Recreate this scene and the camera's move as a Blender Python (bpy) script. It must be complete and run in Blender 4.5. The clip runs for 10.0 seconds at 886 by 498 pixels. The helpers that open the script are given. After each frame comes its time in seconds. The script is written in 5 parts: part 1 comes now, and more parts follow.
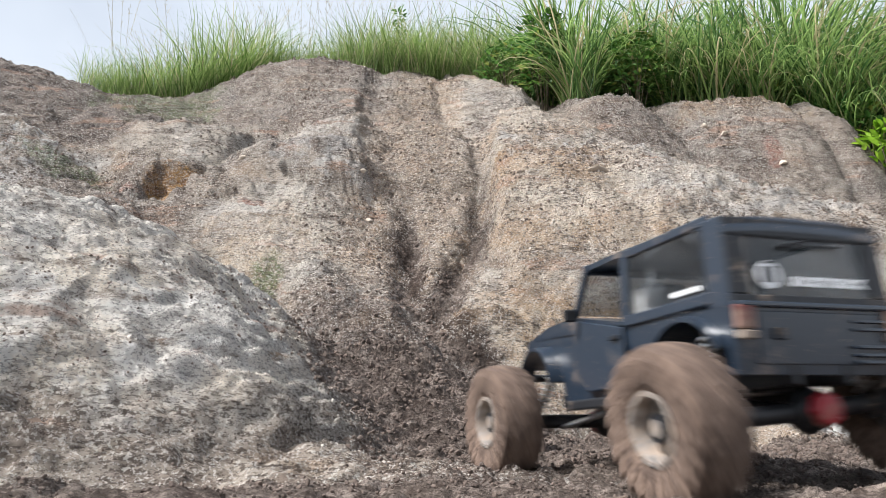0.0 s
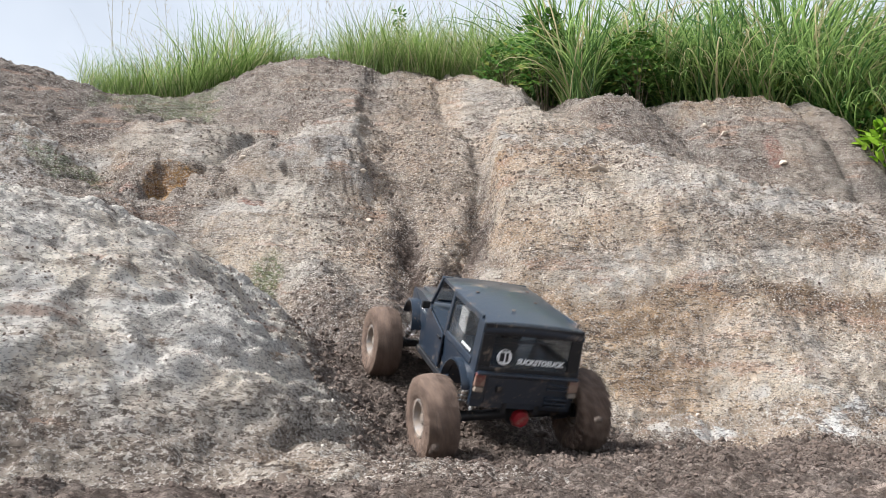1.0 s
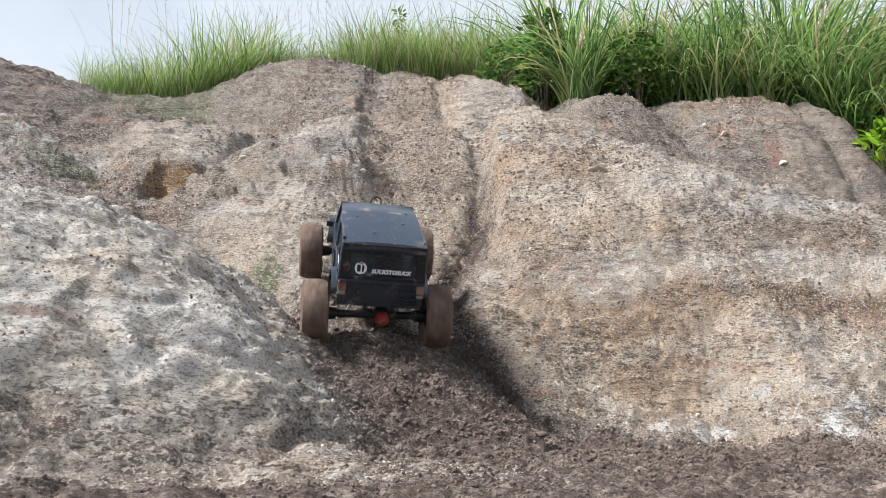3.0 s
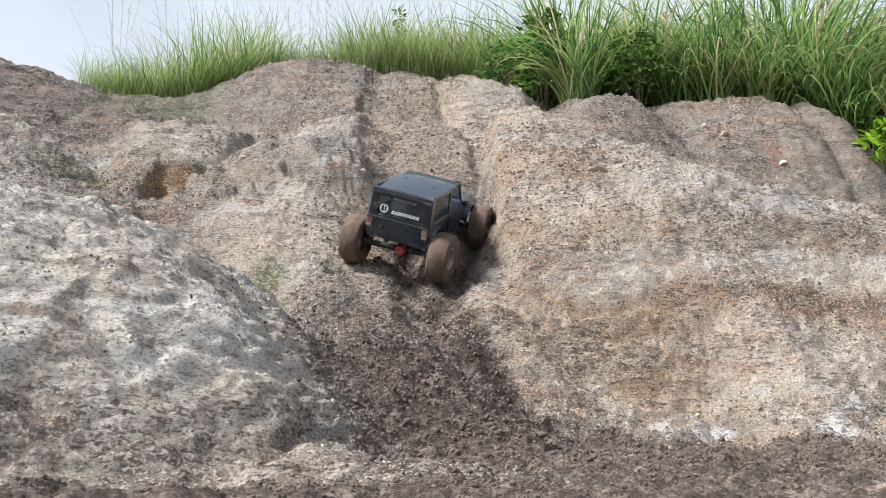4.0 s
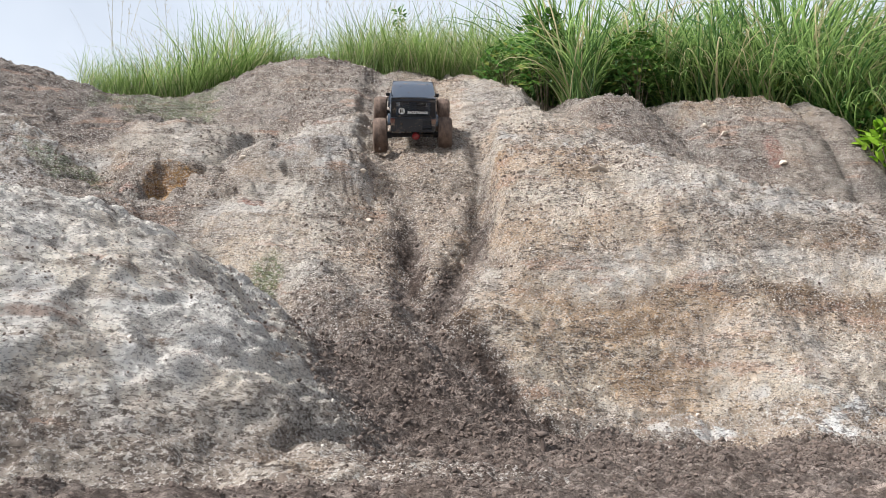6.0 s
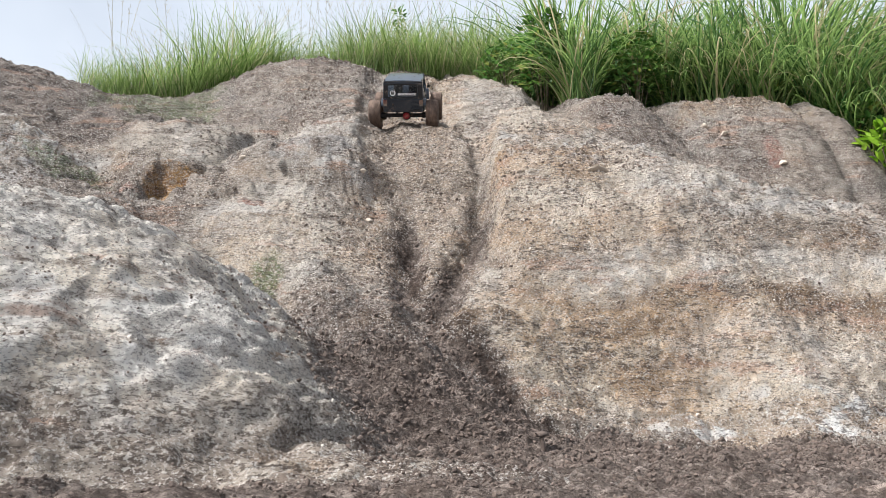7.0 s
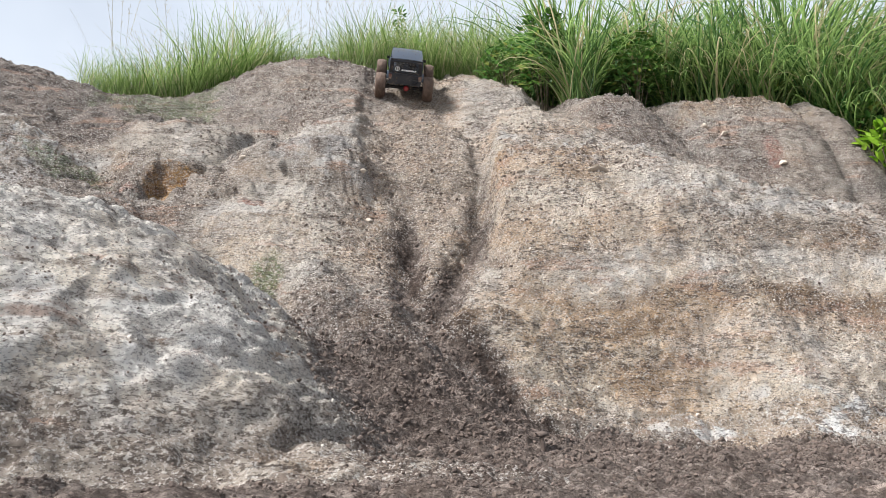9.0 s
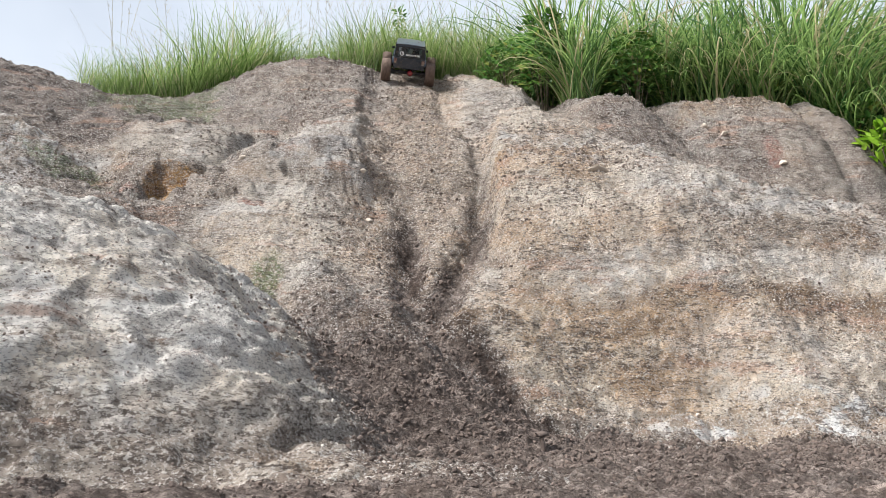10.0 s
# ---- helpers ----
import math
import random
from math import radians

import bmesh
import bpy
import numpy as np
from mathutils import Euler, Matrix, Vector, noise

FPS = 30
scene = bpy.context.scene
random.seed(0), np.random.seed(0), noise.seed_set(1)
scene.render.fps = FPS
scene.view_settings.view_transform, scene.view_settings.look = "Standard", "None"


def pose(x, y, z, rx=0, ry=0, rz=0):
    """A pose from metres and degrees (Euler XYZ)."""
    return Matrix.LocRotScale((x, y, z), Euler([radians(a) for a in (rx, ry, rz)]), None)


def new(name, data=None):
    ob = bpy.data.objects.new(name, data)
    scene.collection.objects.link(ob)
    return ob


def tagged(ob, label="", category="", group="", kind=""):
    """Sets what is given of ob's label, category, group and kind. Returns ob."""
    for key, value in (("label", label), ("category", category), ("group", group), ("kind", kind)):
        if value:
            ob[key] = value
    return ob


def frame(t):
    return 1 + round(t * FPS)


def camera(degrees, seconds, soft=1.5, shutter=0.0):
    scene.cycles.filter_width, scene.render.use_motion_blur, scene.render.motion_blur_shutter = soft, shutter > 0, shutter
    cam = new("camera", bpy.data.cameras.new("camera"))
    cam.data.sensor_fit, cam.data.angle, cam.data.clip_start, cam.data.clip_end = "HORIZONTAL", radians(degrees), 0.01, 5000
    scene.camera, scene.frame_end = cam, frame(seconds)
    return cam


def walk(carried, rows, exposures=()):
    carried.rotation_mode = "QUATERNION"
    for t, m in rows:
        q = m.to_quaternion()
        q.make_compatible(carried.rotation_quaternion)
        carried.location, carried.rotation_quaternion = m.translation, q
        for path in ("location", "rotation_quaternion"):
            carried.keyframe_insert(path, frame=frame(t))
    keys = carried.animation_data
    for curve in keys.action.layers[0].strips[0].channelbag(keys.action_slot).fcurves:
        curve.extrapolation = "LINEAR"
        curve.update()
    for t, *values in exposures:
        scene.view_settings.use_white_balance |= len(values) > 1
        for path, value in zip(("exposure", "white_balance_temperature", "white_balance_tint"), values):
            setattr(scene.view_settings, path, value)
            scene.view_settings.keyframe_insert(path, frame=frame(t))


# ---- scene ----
# camera: a phone propped low on the ground before an earth bank, tilted up
EYE = (0.0, 0.0, 0.07)
TILT = 12.5
cam = camera(61, 10.0, soft=0.55, shutter=0.5)
walk(cam, [(0.0, pose(*EYE, 90 + TILT, 0, 0)), (10.0, pose(*EYE, 90 + TILT, 0, 0))], exposures=[(0.0, 0.76), (10.0, 0.76)])

# world: bright overcast sky with thin cloud over pale blue
SUN_UP, SUN_TURN = 51, 250
world = bpy.data.worlds.new("world")
scene.world = world
world.use_nodes = True
wn = world.node_tree.nodes
wl = world.node_tree.links
sky = wn.new("ShaderNodeTexSky")
sky.sky_type = "NISHITA"
sky.sun_disc = False
sky.sun_elevation, sky.sun_rotation = radians(SUN_UP), radians(SUN_TURN)
sky.dust_density, sky.ozone_density = 3.0, 2.0
cloud_at = wn.new("ShaderNodeTexCoord")
cloud = wn.new("ShaderNodeTexNoise")
cloud.inputs["Scale"].default_value = 1.6
cloud.inputs["Detail"].default_value = 5
ramp = wn.new("ShaderNodeValToRGB")
ramp.color_ramp.elements[0].position, ramp.color_ramp.elements[1].position = 0.30, 0.62
ramp.color_ramp.elements[0].color, ramp.color_ramp.elements[1].color = (0.45,) * 3 + (1,), (0.95,) * 3 + (1,)
veil = wn.new("ShaderNodeMix")
veil.data_type = "RGBA"
veil.inputs["B"].default_value = (8.2, 8.9, 9.9, 1)
wl.new(cloud_at.outputs["Generated"], cloud.inputs["Vector"])
wl.new(cloud.outputs["Fac"], ramp.inputs["Fac"])
# haze: whiter towards the horizon
height = wn.new("ShaderNodeSeparateXYZ")
haze = wn.new("ShaderNodeMapRange")
for key, value in (("From Min", 0.35), ("From Max", 0.95), ("To Min", 1.0), ("To Max", 0.42)):
    haze.inputs[key].default_value = value
thin = wn.new("ShaderNodeMath")
thin.operation = "MULTIPLY"
wl.new(cloud_at.outputs["Generated"], height.inputs["Vector"])
wl.new(height.outputs["Z"], haze.inputs["Value"])
wl.new(ramp.outputs["Color"], thin.inputs[0])
wl.new(haze.outputs["Result"], thin.inputs[1])
wl.new(thin.outputs["Value"], veil.inputs["Factor"])
wl.new(sky.outputs["Color"], veil.inputs["A"])
wl.new(veil.outputs["Result"], wn["Background"].inputs["Color"])
wn["Background"].inputs["Strength"].default_value = 0.068
sun = new("sun", bpy.data.lights.new("sun", "SUN"))
sun.data.energy, sun.data.angle, sun.data.color = 5.0, radians(14), (1.0, 0.99, 0.985)
sun.matrix_basis = pose(0, 0, 10, 90 - SUN_UP, 0, 180 - SUN_TURN)


# ---- materials ----
def material(name, base, rough=0.8, metal=0.0):
    m = bpy.data.materials.new(name)
    m.use_nodes = True
    b = m.node_tree.nodes["Principled BSDF"]
    b.inputs["Base Color"].default_value = (*base, 1)
    b.inputs["Roughness"].default_value = rough
    b.inputs["Metallic"].default_value = metal
    return m


class Nodes:
    """Short hand for a material's node tree."""

    def __init__(self, m):
        self.tree = m.node_tree
        self.shader = self.tree.nodes["Principled BSDF"]
        self.at = self.tree.nodes.new("ShaderNodeTexCoord").outputs["Object"]

    def link(self, a, b):
        self.tree.links.new(a, b)

    def noise(self, scale, detail=4.0, rough=0.55, stretch=None, twist=0.0):
        n = self.tree.nodes.new("ShaderNodeTexNoise")
        n.inputs["Scale"].default_value, n.inputs["Detail"].default_value = scale, detail
        n.inputs["Roughness"].default_value, n.inputs["Distortion"].default_value = rough, twist
        if stretch:
            mp = self.tree.nodes.new("ShaderNodeMapping")
            mp.inputs["Scale"].default_value = stretch
            self.link(self.at, mp.inputs["Vector"])
            self.link(mp.outputs["Vector"], n.inputs["Vector"])
        else:
            self.link(self.at, n.inputs["Vector"])
        return n.outputs["Fac"]

    def cells(self, scale):
        n = self.tree.nodes.new("ShaderNodeTexVoronoi")
        n.inputs["Scale"].default_value = scale
        self.link(self.at, n.inputs["Vector"])
        return n.outputs["Distance"]

    def ramp(self, fac, lo, hi, flip=False):
        n = self.tree.nodes.new("ShaderNodeMapRange")
        n.inputs["From Min"].default_value, n.inputs["From Max"].default_value = (hi, lo) if flip else (lo, hi)
        n.interpolation_type = "SMOOTHSTEP"
        if flip:
            n.inputs["From Min"].default_value, n.inputs["From Max"].default_value = lo, hi
            n.inputs["To Min"].default_value, n.inputs["To Max"].default_value = 1, 0
        self.link(fac, n.inputs["Value"])
        return n.outputs["Result"]

    def math(self, kind, a, b):
        n = self.tree.nodes.new("ShaderNodeMath")
        n.operation = kind
        for v, s in zip((a, b), n.inputs):
            if isinstance(v, (int, float)):
                s.default_value = v
            else:
                self.link(v, s)
        return n.outputs["Value"]

    def mix(self, fac, a, b):
        n = self.tree.nodes.new("ShaderNodeMix")
        n.data_type = "RGBA"
        for v, s in ((fac, n.inputs["Factor"]), (a, n.inputs["A"]), (b, n.inputs["B"])):
            if isinstance(v, tuple):
                s.default_value = (*v, 1)
            elif isinstance(v, (int, float)):
                s.default_value = v
            else:
                self.link(v, s)
        return n.outputs["Result"]

    def attribute(self, name):
        n = self.tree.nodes.new("ShaderNodeAttribute")
        n.attribute_name = name
        return n.outputs["Fac"]

    def random(self, island=False):
        if island:
            return self.tree.nodes.new("ShaderNodeNewGeometry").outputs["Random Per Island"]
        return self.tree.nodes.new("ShaderNodeObjectInfo").outputs["Random"]

    def colour(self, v):
        self.link(v, self.shader.inputs["Base Color"])

    def bump(self, height, distance, strength=1.0, after=None):
        n = self.tree.nodes.new("ShaderNodeBump")
        n.inputs["Distance"].default_value, n.inputs["Strength"].default_value = distance, strength
        self.link(height, n.inputs["Height"])
        if after is not None:
            self.link(after, n.inputs["Normal"])
        self.link(n.outputs["Normal"], self.shader.inputs["Normal"])
        return n.outputs["Normal"]


def earth():
    m = material("earth", (0.36, 0.29, 0.23), 0.95)
    n = Nodes(m)
    n.shader.inputs["Specular IOR Level"].default_value = 0.2
    broad, mid = n.noise(3.2, 5, 0.6), n.noise(17, 6, 0.65)
    beds = n.noise(9, 6, 0.65, (0.5, 0.9, 3.2), 0.3)
    thin_beds = n.noise(26, 5, 0.65, (0.35, 0.8, 3.6), 0.4)
    c = n.mix(n.ramp(broad, 0.42, 0.58), (0.31, 0.25, 0.205), (0.48, 0.40, 0.325))
    c = n.mix(n.ramp(n.math("ADD", n.math("MULTIPLY", mid, 0.5), n.math("MULTIPLY", beds, 0.5)), 0.42, 0.58), n.mix(0.5, c, (0.19, 0.148, 0.122)), n.mix(0.5, c, (0.60, 0.535, 0.46)))
    drift = n.noise(2.1, 4, 0.6, (1.0, 1.0, 1.8), 0.4)
    c = n.mix(n.ramp(drift, 0.52, 0.64), c, n.mix(0.5, c, (0.50, 0.36, 0.25)))
    c = n.mix(n.ramp(drift, 0.36, 0.47, True), c, n.mix(0.4, c, (0.40, 0.39, 0.37)))
    # warm sandy face
    tan = n.math("MULTIPLY", n.attribute("sandy"), n.ramp(n.math("ADD", n.math("MULTIPLY", mid, 0.5), n.math("MULTIPLY", thin_beds, 0.5)), 0.36, 0.56))
    c = n.mix(tan, c, n.mix(n.ramp(n.noise(6, 4), 0.42, 0.58), (0.60, 0.445, 0.315), (0.71, 0.61, 0.49)))
    # pale crust where the old surface has dried, plus painted light on flat tops
    crust = n.math("MULTIPLY", n.attribute("crust"), n.ramp(n.math("ADD", beds, n.math("MULTIPLY", n.math("SUBTRACT", mid, 0.5), 0.8)), 0.28, 0.50))
    c = n.mix(n.math("MULTIPLY", crust, 0.95), c, n.mix(n.ramp(n.noise(5, 4), 0.42, 0.58), (0.80, 0.71, 0.60), (0.80, 0.755, 0.695)))
    # grey mineral bloom
    bloom = n.math("MULTIPLY", n.attribute("bloom"), n.ramp(n.noise(13, 6, 0.7), 0.46, 0.57))
    c = n.mix(bloom, c, n.mix(n.ramp(n.noise(4, 3), 0.42, 0.58), (0.68, 0.67, 0.655), (0.82, 0.80, 0.765)))
    # darker brown zones, broken along thin beds
    c = n.mix(n.math("MULTIPLY", n.attribute("dark_tone"), n.ramp(thin_beds, 0.25, 0.5)), c, n.mix(n.ramp(mid, 0.42, 0.58), (0.125, 0.10, 0.088), (0.27, 0.222, 0.19)))
    # rust and clay
    c = n.mix(n.math("MULTIPLY", n.attribute("rusty"), n.ramp(n.noise(22, 5, 0.7), 0.25, 0.58)), c, n.mix(n.ramp(n.noise(35, 4, 0.7), 0.4, 0.6), (0.22, 0.115, 0.05), (0.50, 0.29, 0.12)))
    c = n.mix(n.math("MULTIPLY", n.attribute("red_clay"), n.ramp(n.noise(30, 5, 0.7), 0.3, 0.6)), c, (0.40, 0.17, 0.125))
    c = n.mix(n.math("MULTIPLY", n.ramp(n.noise(5.5, 5, 0.62, (0.6, 1.0, 2.6), 0.3), 0.57, 0.66), 0.6), c, (0.47, 0.29, 0.205))
    # fresh dark soil
    soil = n.mix(n.ramp(n.noise(28, 6, 0.7), 0.38, 0.66), (0.115, 0.088, 0.075), (0.42, 0.345, 0.298))
    soil = n.mix(n.ramp(n.noise(130, 4, 0.7), 0.42, 0.56), n.mix(0.6, soil, (0.055, 0.041, 0.034)), soil)
    edge = n.math("ADD", n.attribute("churned"), n.math("MULTIPLY", n.math("SUBTRACT", mid, 0.5), 0.9))
    c = n.mix(n.math("MULTIPLY", n.ramp(edge, 0.25, 0.75), 0.92), c, soil)
    # wet soil in the ruts, with the shade of ruts and creases painted in
    c = n.mix(n.math("MULTIPLY", n.attribute("wet_and_shade"), n.ramp(n.noise(24, 5, 0.7), 0.3, 0.55)), c, n.mix(n.ramp(n.noise(90, 4, 0.7), 0.4, 0.6), (0.04, 0.029, 0.024), (0.12, 0.086, 0.068)))
    # moss
    c = n.mix(n.math("MULTIPLY", n.attribute("mossy"), n.ramp(n.noise(60, 4, 0.7), 0.36, 0.56)), c, (0.15, 0.20, 0.085))
    # dark crumbs thick in places, their shadows coloured in; fine grit, pale grains
    thick = n.math("MULTIPLY", n.math("SUBTRACT", n.noise(7, 4, 0.62), 0.5), 0.42)
    crumbs = n.ramp(n.math("ADD", n.noise(88, 5, 0.68, (0.55, 0.8, 1.7), 0.3), thick), 0.54, 0.575)
    few = n.ramp(n.attribute("crust"), 0.2, 1.3, True)
    c = n.mix(n.math("MULTIPLY", crumbs, n.math("ADD", 0.42, n.math("MULTIPLY", few, 0.4))), c, n.mix(0.88, c, (0.07, 0.05, 0.041)))
    c = n.mix(n.math("MULTIPLY", n.ramp(n.noise(190, 4, 0.65), 0.54, 0.575), n.ramp(n.attribute("churned"), 0.45, 1.05, True)), c, n.mix(0.5, c, (0.86, 0.82, 0.76)))
    grit = n.ramp(n.noise(230, 4, 0.68, (0.8, 0.9, 1.4)), 0.55, 0.585)
    c = n.mix(n.math("MULTIPLY", grit, 0.7), c, n.mix(0.8, c, (0.06, 0.042, 0.034)))
    n.colour(c)
    first = n.bump(n.noise(50, 8, 0.76), 0.034, 1.0)
    n.bump(n.noise(210, 6, 0.76), 0.009, 1.0, first)
    return m


def leafy(name, a, b, dry, gloss=0.45):
    """Leaves and blades: every one its own green, some dry."""
    m = material(name, a, gloss)
    n = Nodes(m)
    r = n.random(True)
    c = n.mix(n.ramp(r, 0.0, 0.8), a, b)
    c = n.mix(n.ramp(r, 0.84, 0.90), c, dry)
    c = n.mix(n.ramp(n.noise(40, 3), 0.3, 0.7), n.mix(0.3, c, (0.02, 0.05, 0.01)), c)
    n.colour(c)
    glow = n.tree.nodes.new("ShaderNodeBsdfTranslucent")
    n.link(c, glow.inputs["Color"])
    both = n.tree.nodes.new("ShaderNodeMixShader")
    both.inputs["Fac"].default_value = 0.5
    n.link(n.shader.outputs["BSDF"], both.inputs[1])
    n.link(glow.outputs["BSDF"], both.inputs[2])
    n.link(both.outputs["Shader"], n.tree.nodes["Material Output"].inputs["Surface"])
    return m


def speckled(name, a, b, scale, rough=0.9, relief=0.002):
    m = material(name, a, rough)
    n = Nodes(m)
    r = n.random(True)
    c = n.mix(n.ramp(n.noise(scale, 5, 0.65), 0.35, 0.65), a, b)
    n.colour(n.mix(n.math("MULTIPLY", r, 0.5), c, b))
    n.bump(n.noise(scale * 3, 5, 0.7), relief)
    return m


EARTH = earth()
SOIL_CLOD = speckled("soil_clod", (0.055, 0.04, 0.033), (0.16, 0.12, 0.098), 60)
PALE_GRIT = speckled("pale_grit", (0.42, 0.36, 0.31), (0.62, 0.57, 0.51), 50)
DARK_GRIT = speckled("dark_grit", (0.07, 0.05, 0.04), (0.24, 0.185, 0.15), 70)
STONE = speckled("stone", (0.42, 0.35, 0.28), (0.60, 0.52, 0.43), 40)
GRASS = leafy("grass", (0.13, 0.23, 0.055), (0.40, 0.52, 0.19), (0.60, 0.54, 0.34))
REED = leafy("reed", (0.06, 0.15, 0.045), (0.38, 0.54, 0.18), (0.60, 0.52, 0.32))
BUSH_LEAF = leafy("bush_leaf", (0.045, 0.12, 0.025), (0.12, 0.24, 0.05), (0.25, 0.28, 0.07))
BRIGHT_LEAF = leafy("bright_leaf", (0.16, 0.32, 0.02), (0.30, 0.48, 0.05), (0.4, 0.42, 0.1))
PLUME = leafy("plume", (0.38, 0.34, 0.24), (0.5, 0.46, 0.36), (0.5, 0.42, 0.3), 0.8)
BARK = speckled("bark", (0.10, 0.075, 0.05), (0.2, 0.16, 0.11), 80)


def dusty(name, base, dust, rough, amount, scale=38, metal=0.0, specks=0.0):
    """A made surface with a film of dried mud, thicker in patches."""
    m = material(name, base, rough, metal)
    n = Nodes(m)
    film = n.ramp(n.noise(scale, 7, 0.7), 0.62 - amount, 0.78 - amount * 0.5)
    if specks:
        film = n.math("MAXIMUM", film, n.ramp(n.noise(scale * 9, 2, 0.5), 0.72 - specks, 0.76 - specks))
    film = n.math("MULTIPLY", film, 0.85)
    n.colour(n.mix(film, base, dust))
    spread = n.tree.nodes.new("ShaderNodeMapRange")
    spread.inputs["To Min"].default_value, spread.inputs["To Max"].default_value = rough, 0.9
    n.link(film, spread.inputs["Value"])
    n.link(spread.outputs["Result"], n.shader.inputs["Roughness"])
    if metal:
        inv = n.tree.nodes.new("ShaderNodeMapRange")
        inv.inputs["To Min"].default_value, inv.inputs["To Max"].default_value = metal, 0.0
        n.link(film, inv.inputs["Value"])
        n.link(inv.outputs["Result"], n.shader.inputs["Metallic"])
    n.bump(n.noise(scale * 5, 4, 0.6), 0.0006, 0.5)
    return m


def rubber():
    m = material("muddy_rubber", (0.16, 0.1, 0.07), 0.9)
    n = Nodes(m)
    c = n.mix(n.ramp(n.noise(60, 6, 0.7), 0.35, 0.65), (0.08, 0.052, 0.039), (0.19, 0.13, 0.098))
    n.colour(n.mix(n.ramp(n.noise(180, 4, 0.7), 0.55, 0.7), c, (0.06, 0.045, 0.038)))
    n.bump(n.noise(220, 5, 0.7), 0.003)
    return m


def pane():
    """Smoked clear plastic, sky reflection painted in as pale blue-grey patches."""
    m = material("pane", (0.02, 0.023, 0.027), 0.08)
    n = Nodes(m)
    n.shader.inputs["IOR"].default_value = 2.0
    # pale blue-grey patches stand for reflected sky
    n.colour(n.mix(n.ramp(n.noise(30, 5, 0.6), 0.5, 0.75), (0.02, 0.025, 0.03), (0.24, 0.26, 0.28)))
    clear = n.tree.nodes.new("ShaderNodeBsdfTransparent")
    clear.inputs["Color"].default_value = (0.84, 0.87, 0.9, 1)
    both = n.tree.nodes.new("ShaderNodeMixShader")
    both.inputs["Fac"].default_value = 0.3
    n.link(clear.outputs["BSDF"], both.inputs[1])
    n.link(n.shader.outputs["BSDF"], both.inputs[2])
    n.link(both.outputs["Shader"], n.tree.nodes["Material Output"].inputs["Surface"])
    return m


MUD = (0.30, 0.23, 0.175)
PAINT = dusty("satin_paint", (0.016, 0.026, 0.042), MUD, 0.3, 0.06, 24, 0.0, 0.03)
PAINT.node_tree.nodes["Principled BSDF"].inputs["Coat Weight"].default_value = 0.5
PAINT.node_tree.nodes["Principled BSDF"].inputs["Coat Roughness"].default_value = 0.16
BLACK = dusty("black_plastic", (0.012, 0.013, 0.016), MUD, 0.5, 0.06, 40)
CHROME = dusty("chrome", (0.34, 0.34, 0.34), MUD, 0.25, 0.34, 60, 1.0)
WHITE_METAL = dusty("bright_steel", (0.75, 0.75, 0.76), MUD, 0.3, 0.1, 60, 1.0)
RED_METAL = dusty("red_anodised", (0.30, 0.012, 0.022), MUD, 0.4, 0.14, 50)
RED_LENS = dusty("red_lens", (0.13, 0.022, 0.02), MUD, 0.35, 0.34, 50)
DUSTY_WHITE = dusty("dusty_white", (0.6, 0.57, 0.53), MUD, 0.5, 0.2, 50)
DUSTY_LENS = dusty("dusty_lens", (0.22, 0.20, 0.18), MUD, 0.4, 0.3, 50)
WHITE_VINYL = dusty("white_vinyl", (0.86, 0.87, 0.88), MUD, 0.45, -0.1, 60)
RUBBER = rubber()
GLASS = pane()


# ---- landform ----
def hashed(ix, iy, seed):
    n = (ix.astype(np.int64) * 374761393 + iy.astype(np.int64) * 668265263 + seed * 974711) & 0xFFFFFFFF
    n = ((n ^ (n >> 13)) * 1274126177) & 0xFFFFFFFF
    return ((n ^ (n >> 16)) & 0xFFFF) / 65535.0


def value_noise(x, y, seed=0):
    """Smooth noise, -1 to 1."""
    ix, iy = np.floor(x), np.floor(y)
    fx, fy = x - ix, y - iy
    fx, fy = fx * fx * fx * (fx * (fx * 6 - 15) + 10), fy * fy * fy * (fy * (fy * 6 - 15) + 10)
    a, b = hashed(ix, iy, seed), hashed(ix + 1, iy, seed)
    c, d = hashed(ix, iy + 1, seed), hashed(ix + 1, iy + 1, seed)
    return 2 * ((a + (b - a) * fx) * (1 - fy) + (c + (d - c) * fx) * fy) - 1


def fbm(x, y, size, octaves=4, seed=0, gain=0.5):
    out, amp = 0, 1.0
    for k in range(octaves):
        turn = 0.5 + 0.9 * k
        u, v = x * math.cos(turn) - y * math.sin(turn), x * math.sin(turn) + y * math.cos(turn)
        out = out + amp * value_noise(u / size + 17.3 * k, v / size - 9.1 * k, seed + k)
        size, amp = size * 0.5, amp * gain
    return out


def step(a, b, v):
    v = np.clip((v - a) / (b - a), 0, 1)
    return v * v * (3 - 2 * v)


def curve(v, *knots):
    """A smooth monotone-ish curve through a few knots (at, value)."""
    xs, ys = np.array([k[0] for k in knots], float), np.array([k[1] for k in knots], float)
    m = np.gradient(ys, xs)
    d = np.diff(ys) / np.diff(xs)
    for i in range(len(d)):
        lim = 3 * abs(d[i])
        m[i], m[i + 1] = np.clip(m[i], -lim, lim), np.clip(m[i + 1], -lim, lim)
    v = np.clip(v, xs[0], xs[-1])
    i = np.clip(np.searchsorted(xs, v) - 1, 0, len(xs) - 2)
    h = xs[i + 1] - xs[i]
    s = (v - xs[i]) / h
    return (ys[i] * (1 + 2 * s) * (1 - s) ** 2 + h * m[i] * s * (1 - s) ** 2
            + ys[i + 1] * s * s * (3 - 2 * s) + h * m[i + 1] * s * s * (s - 1))


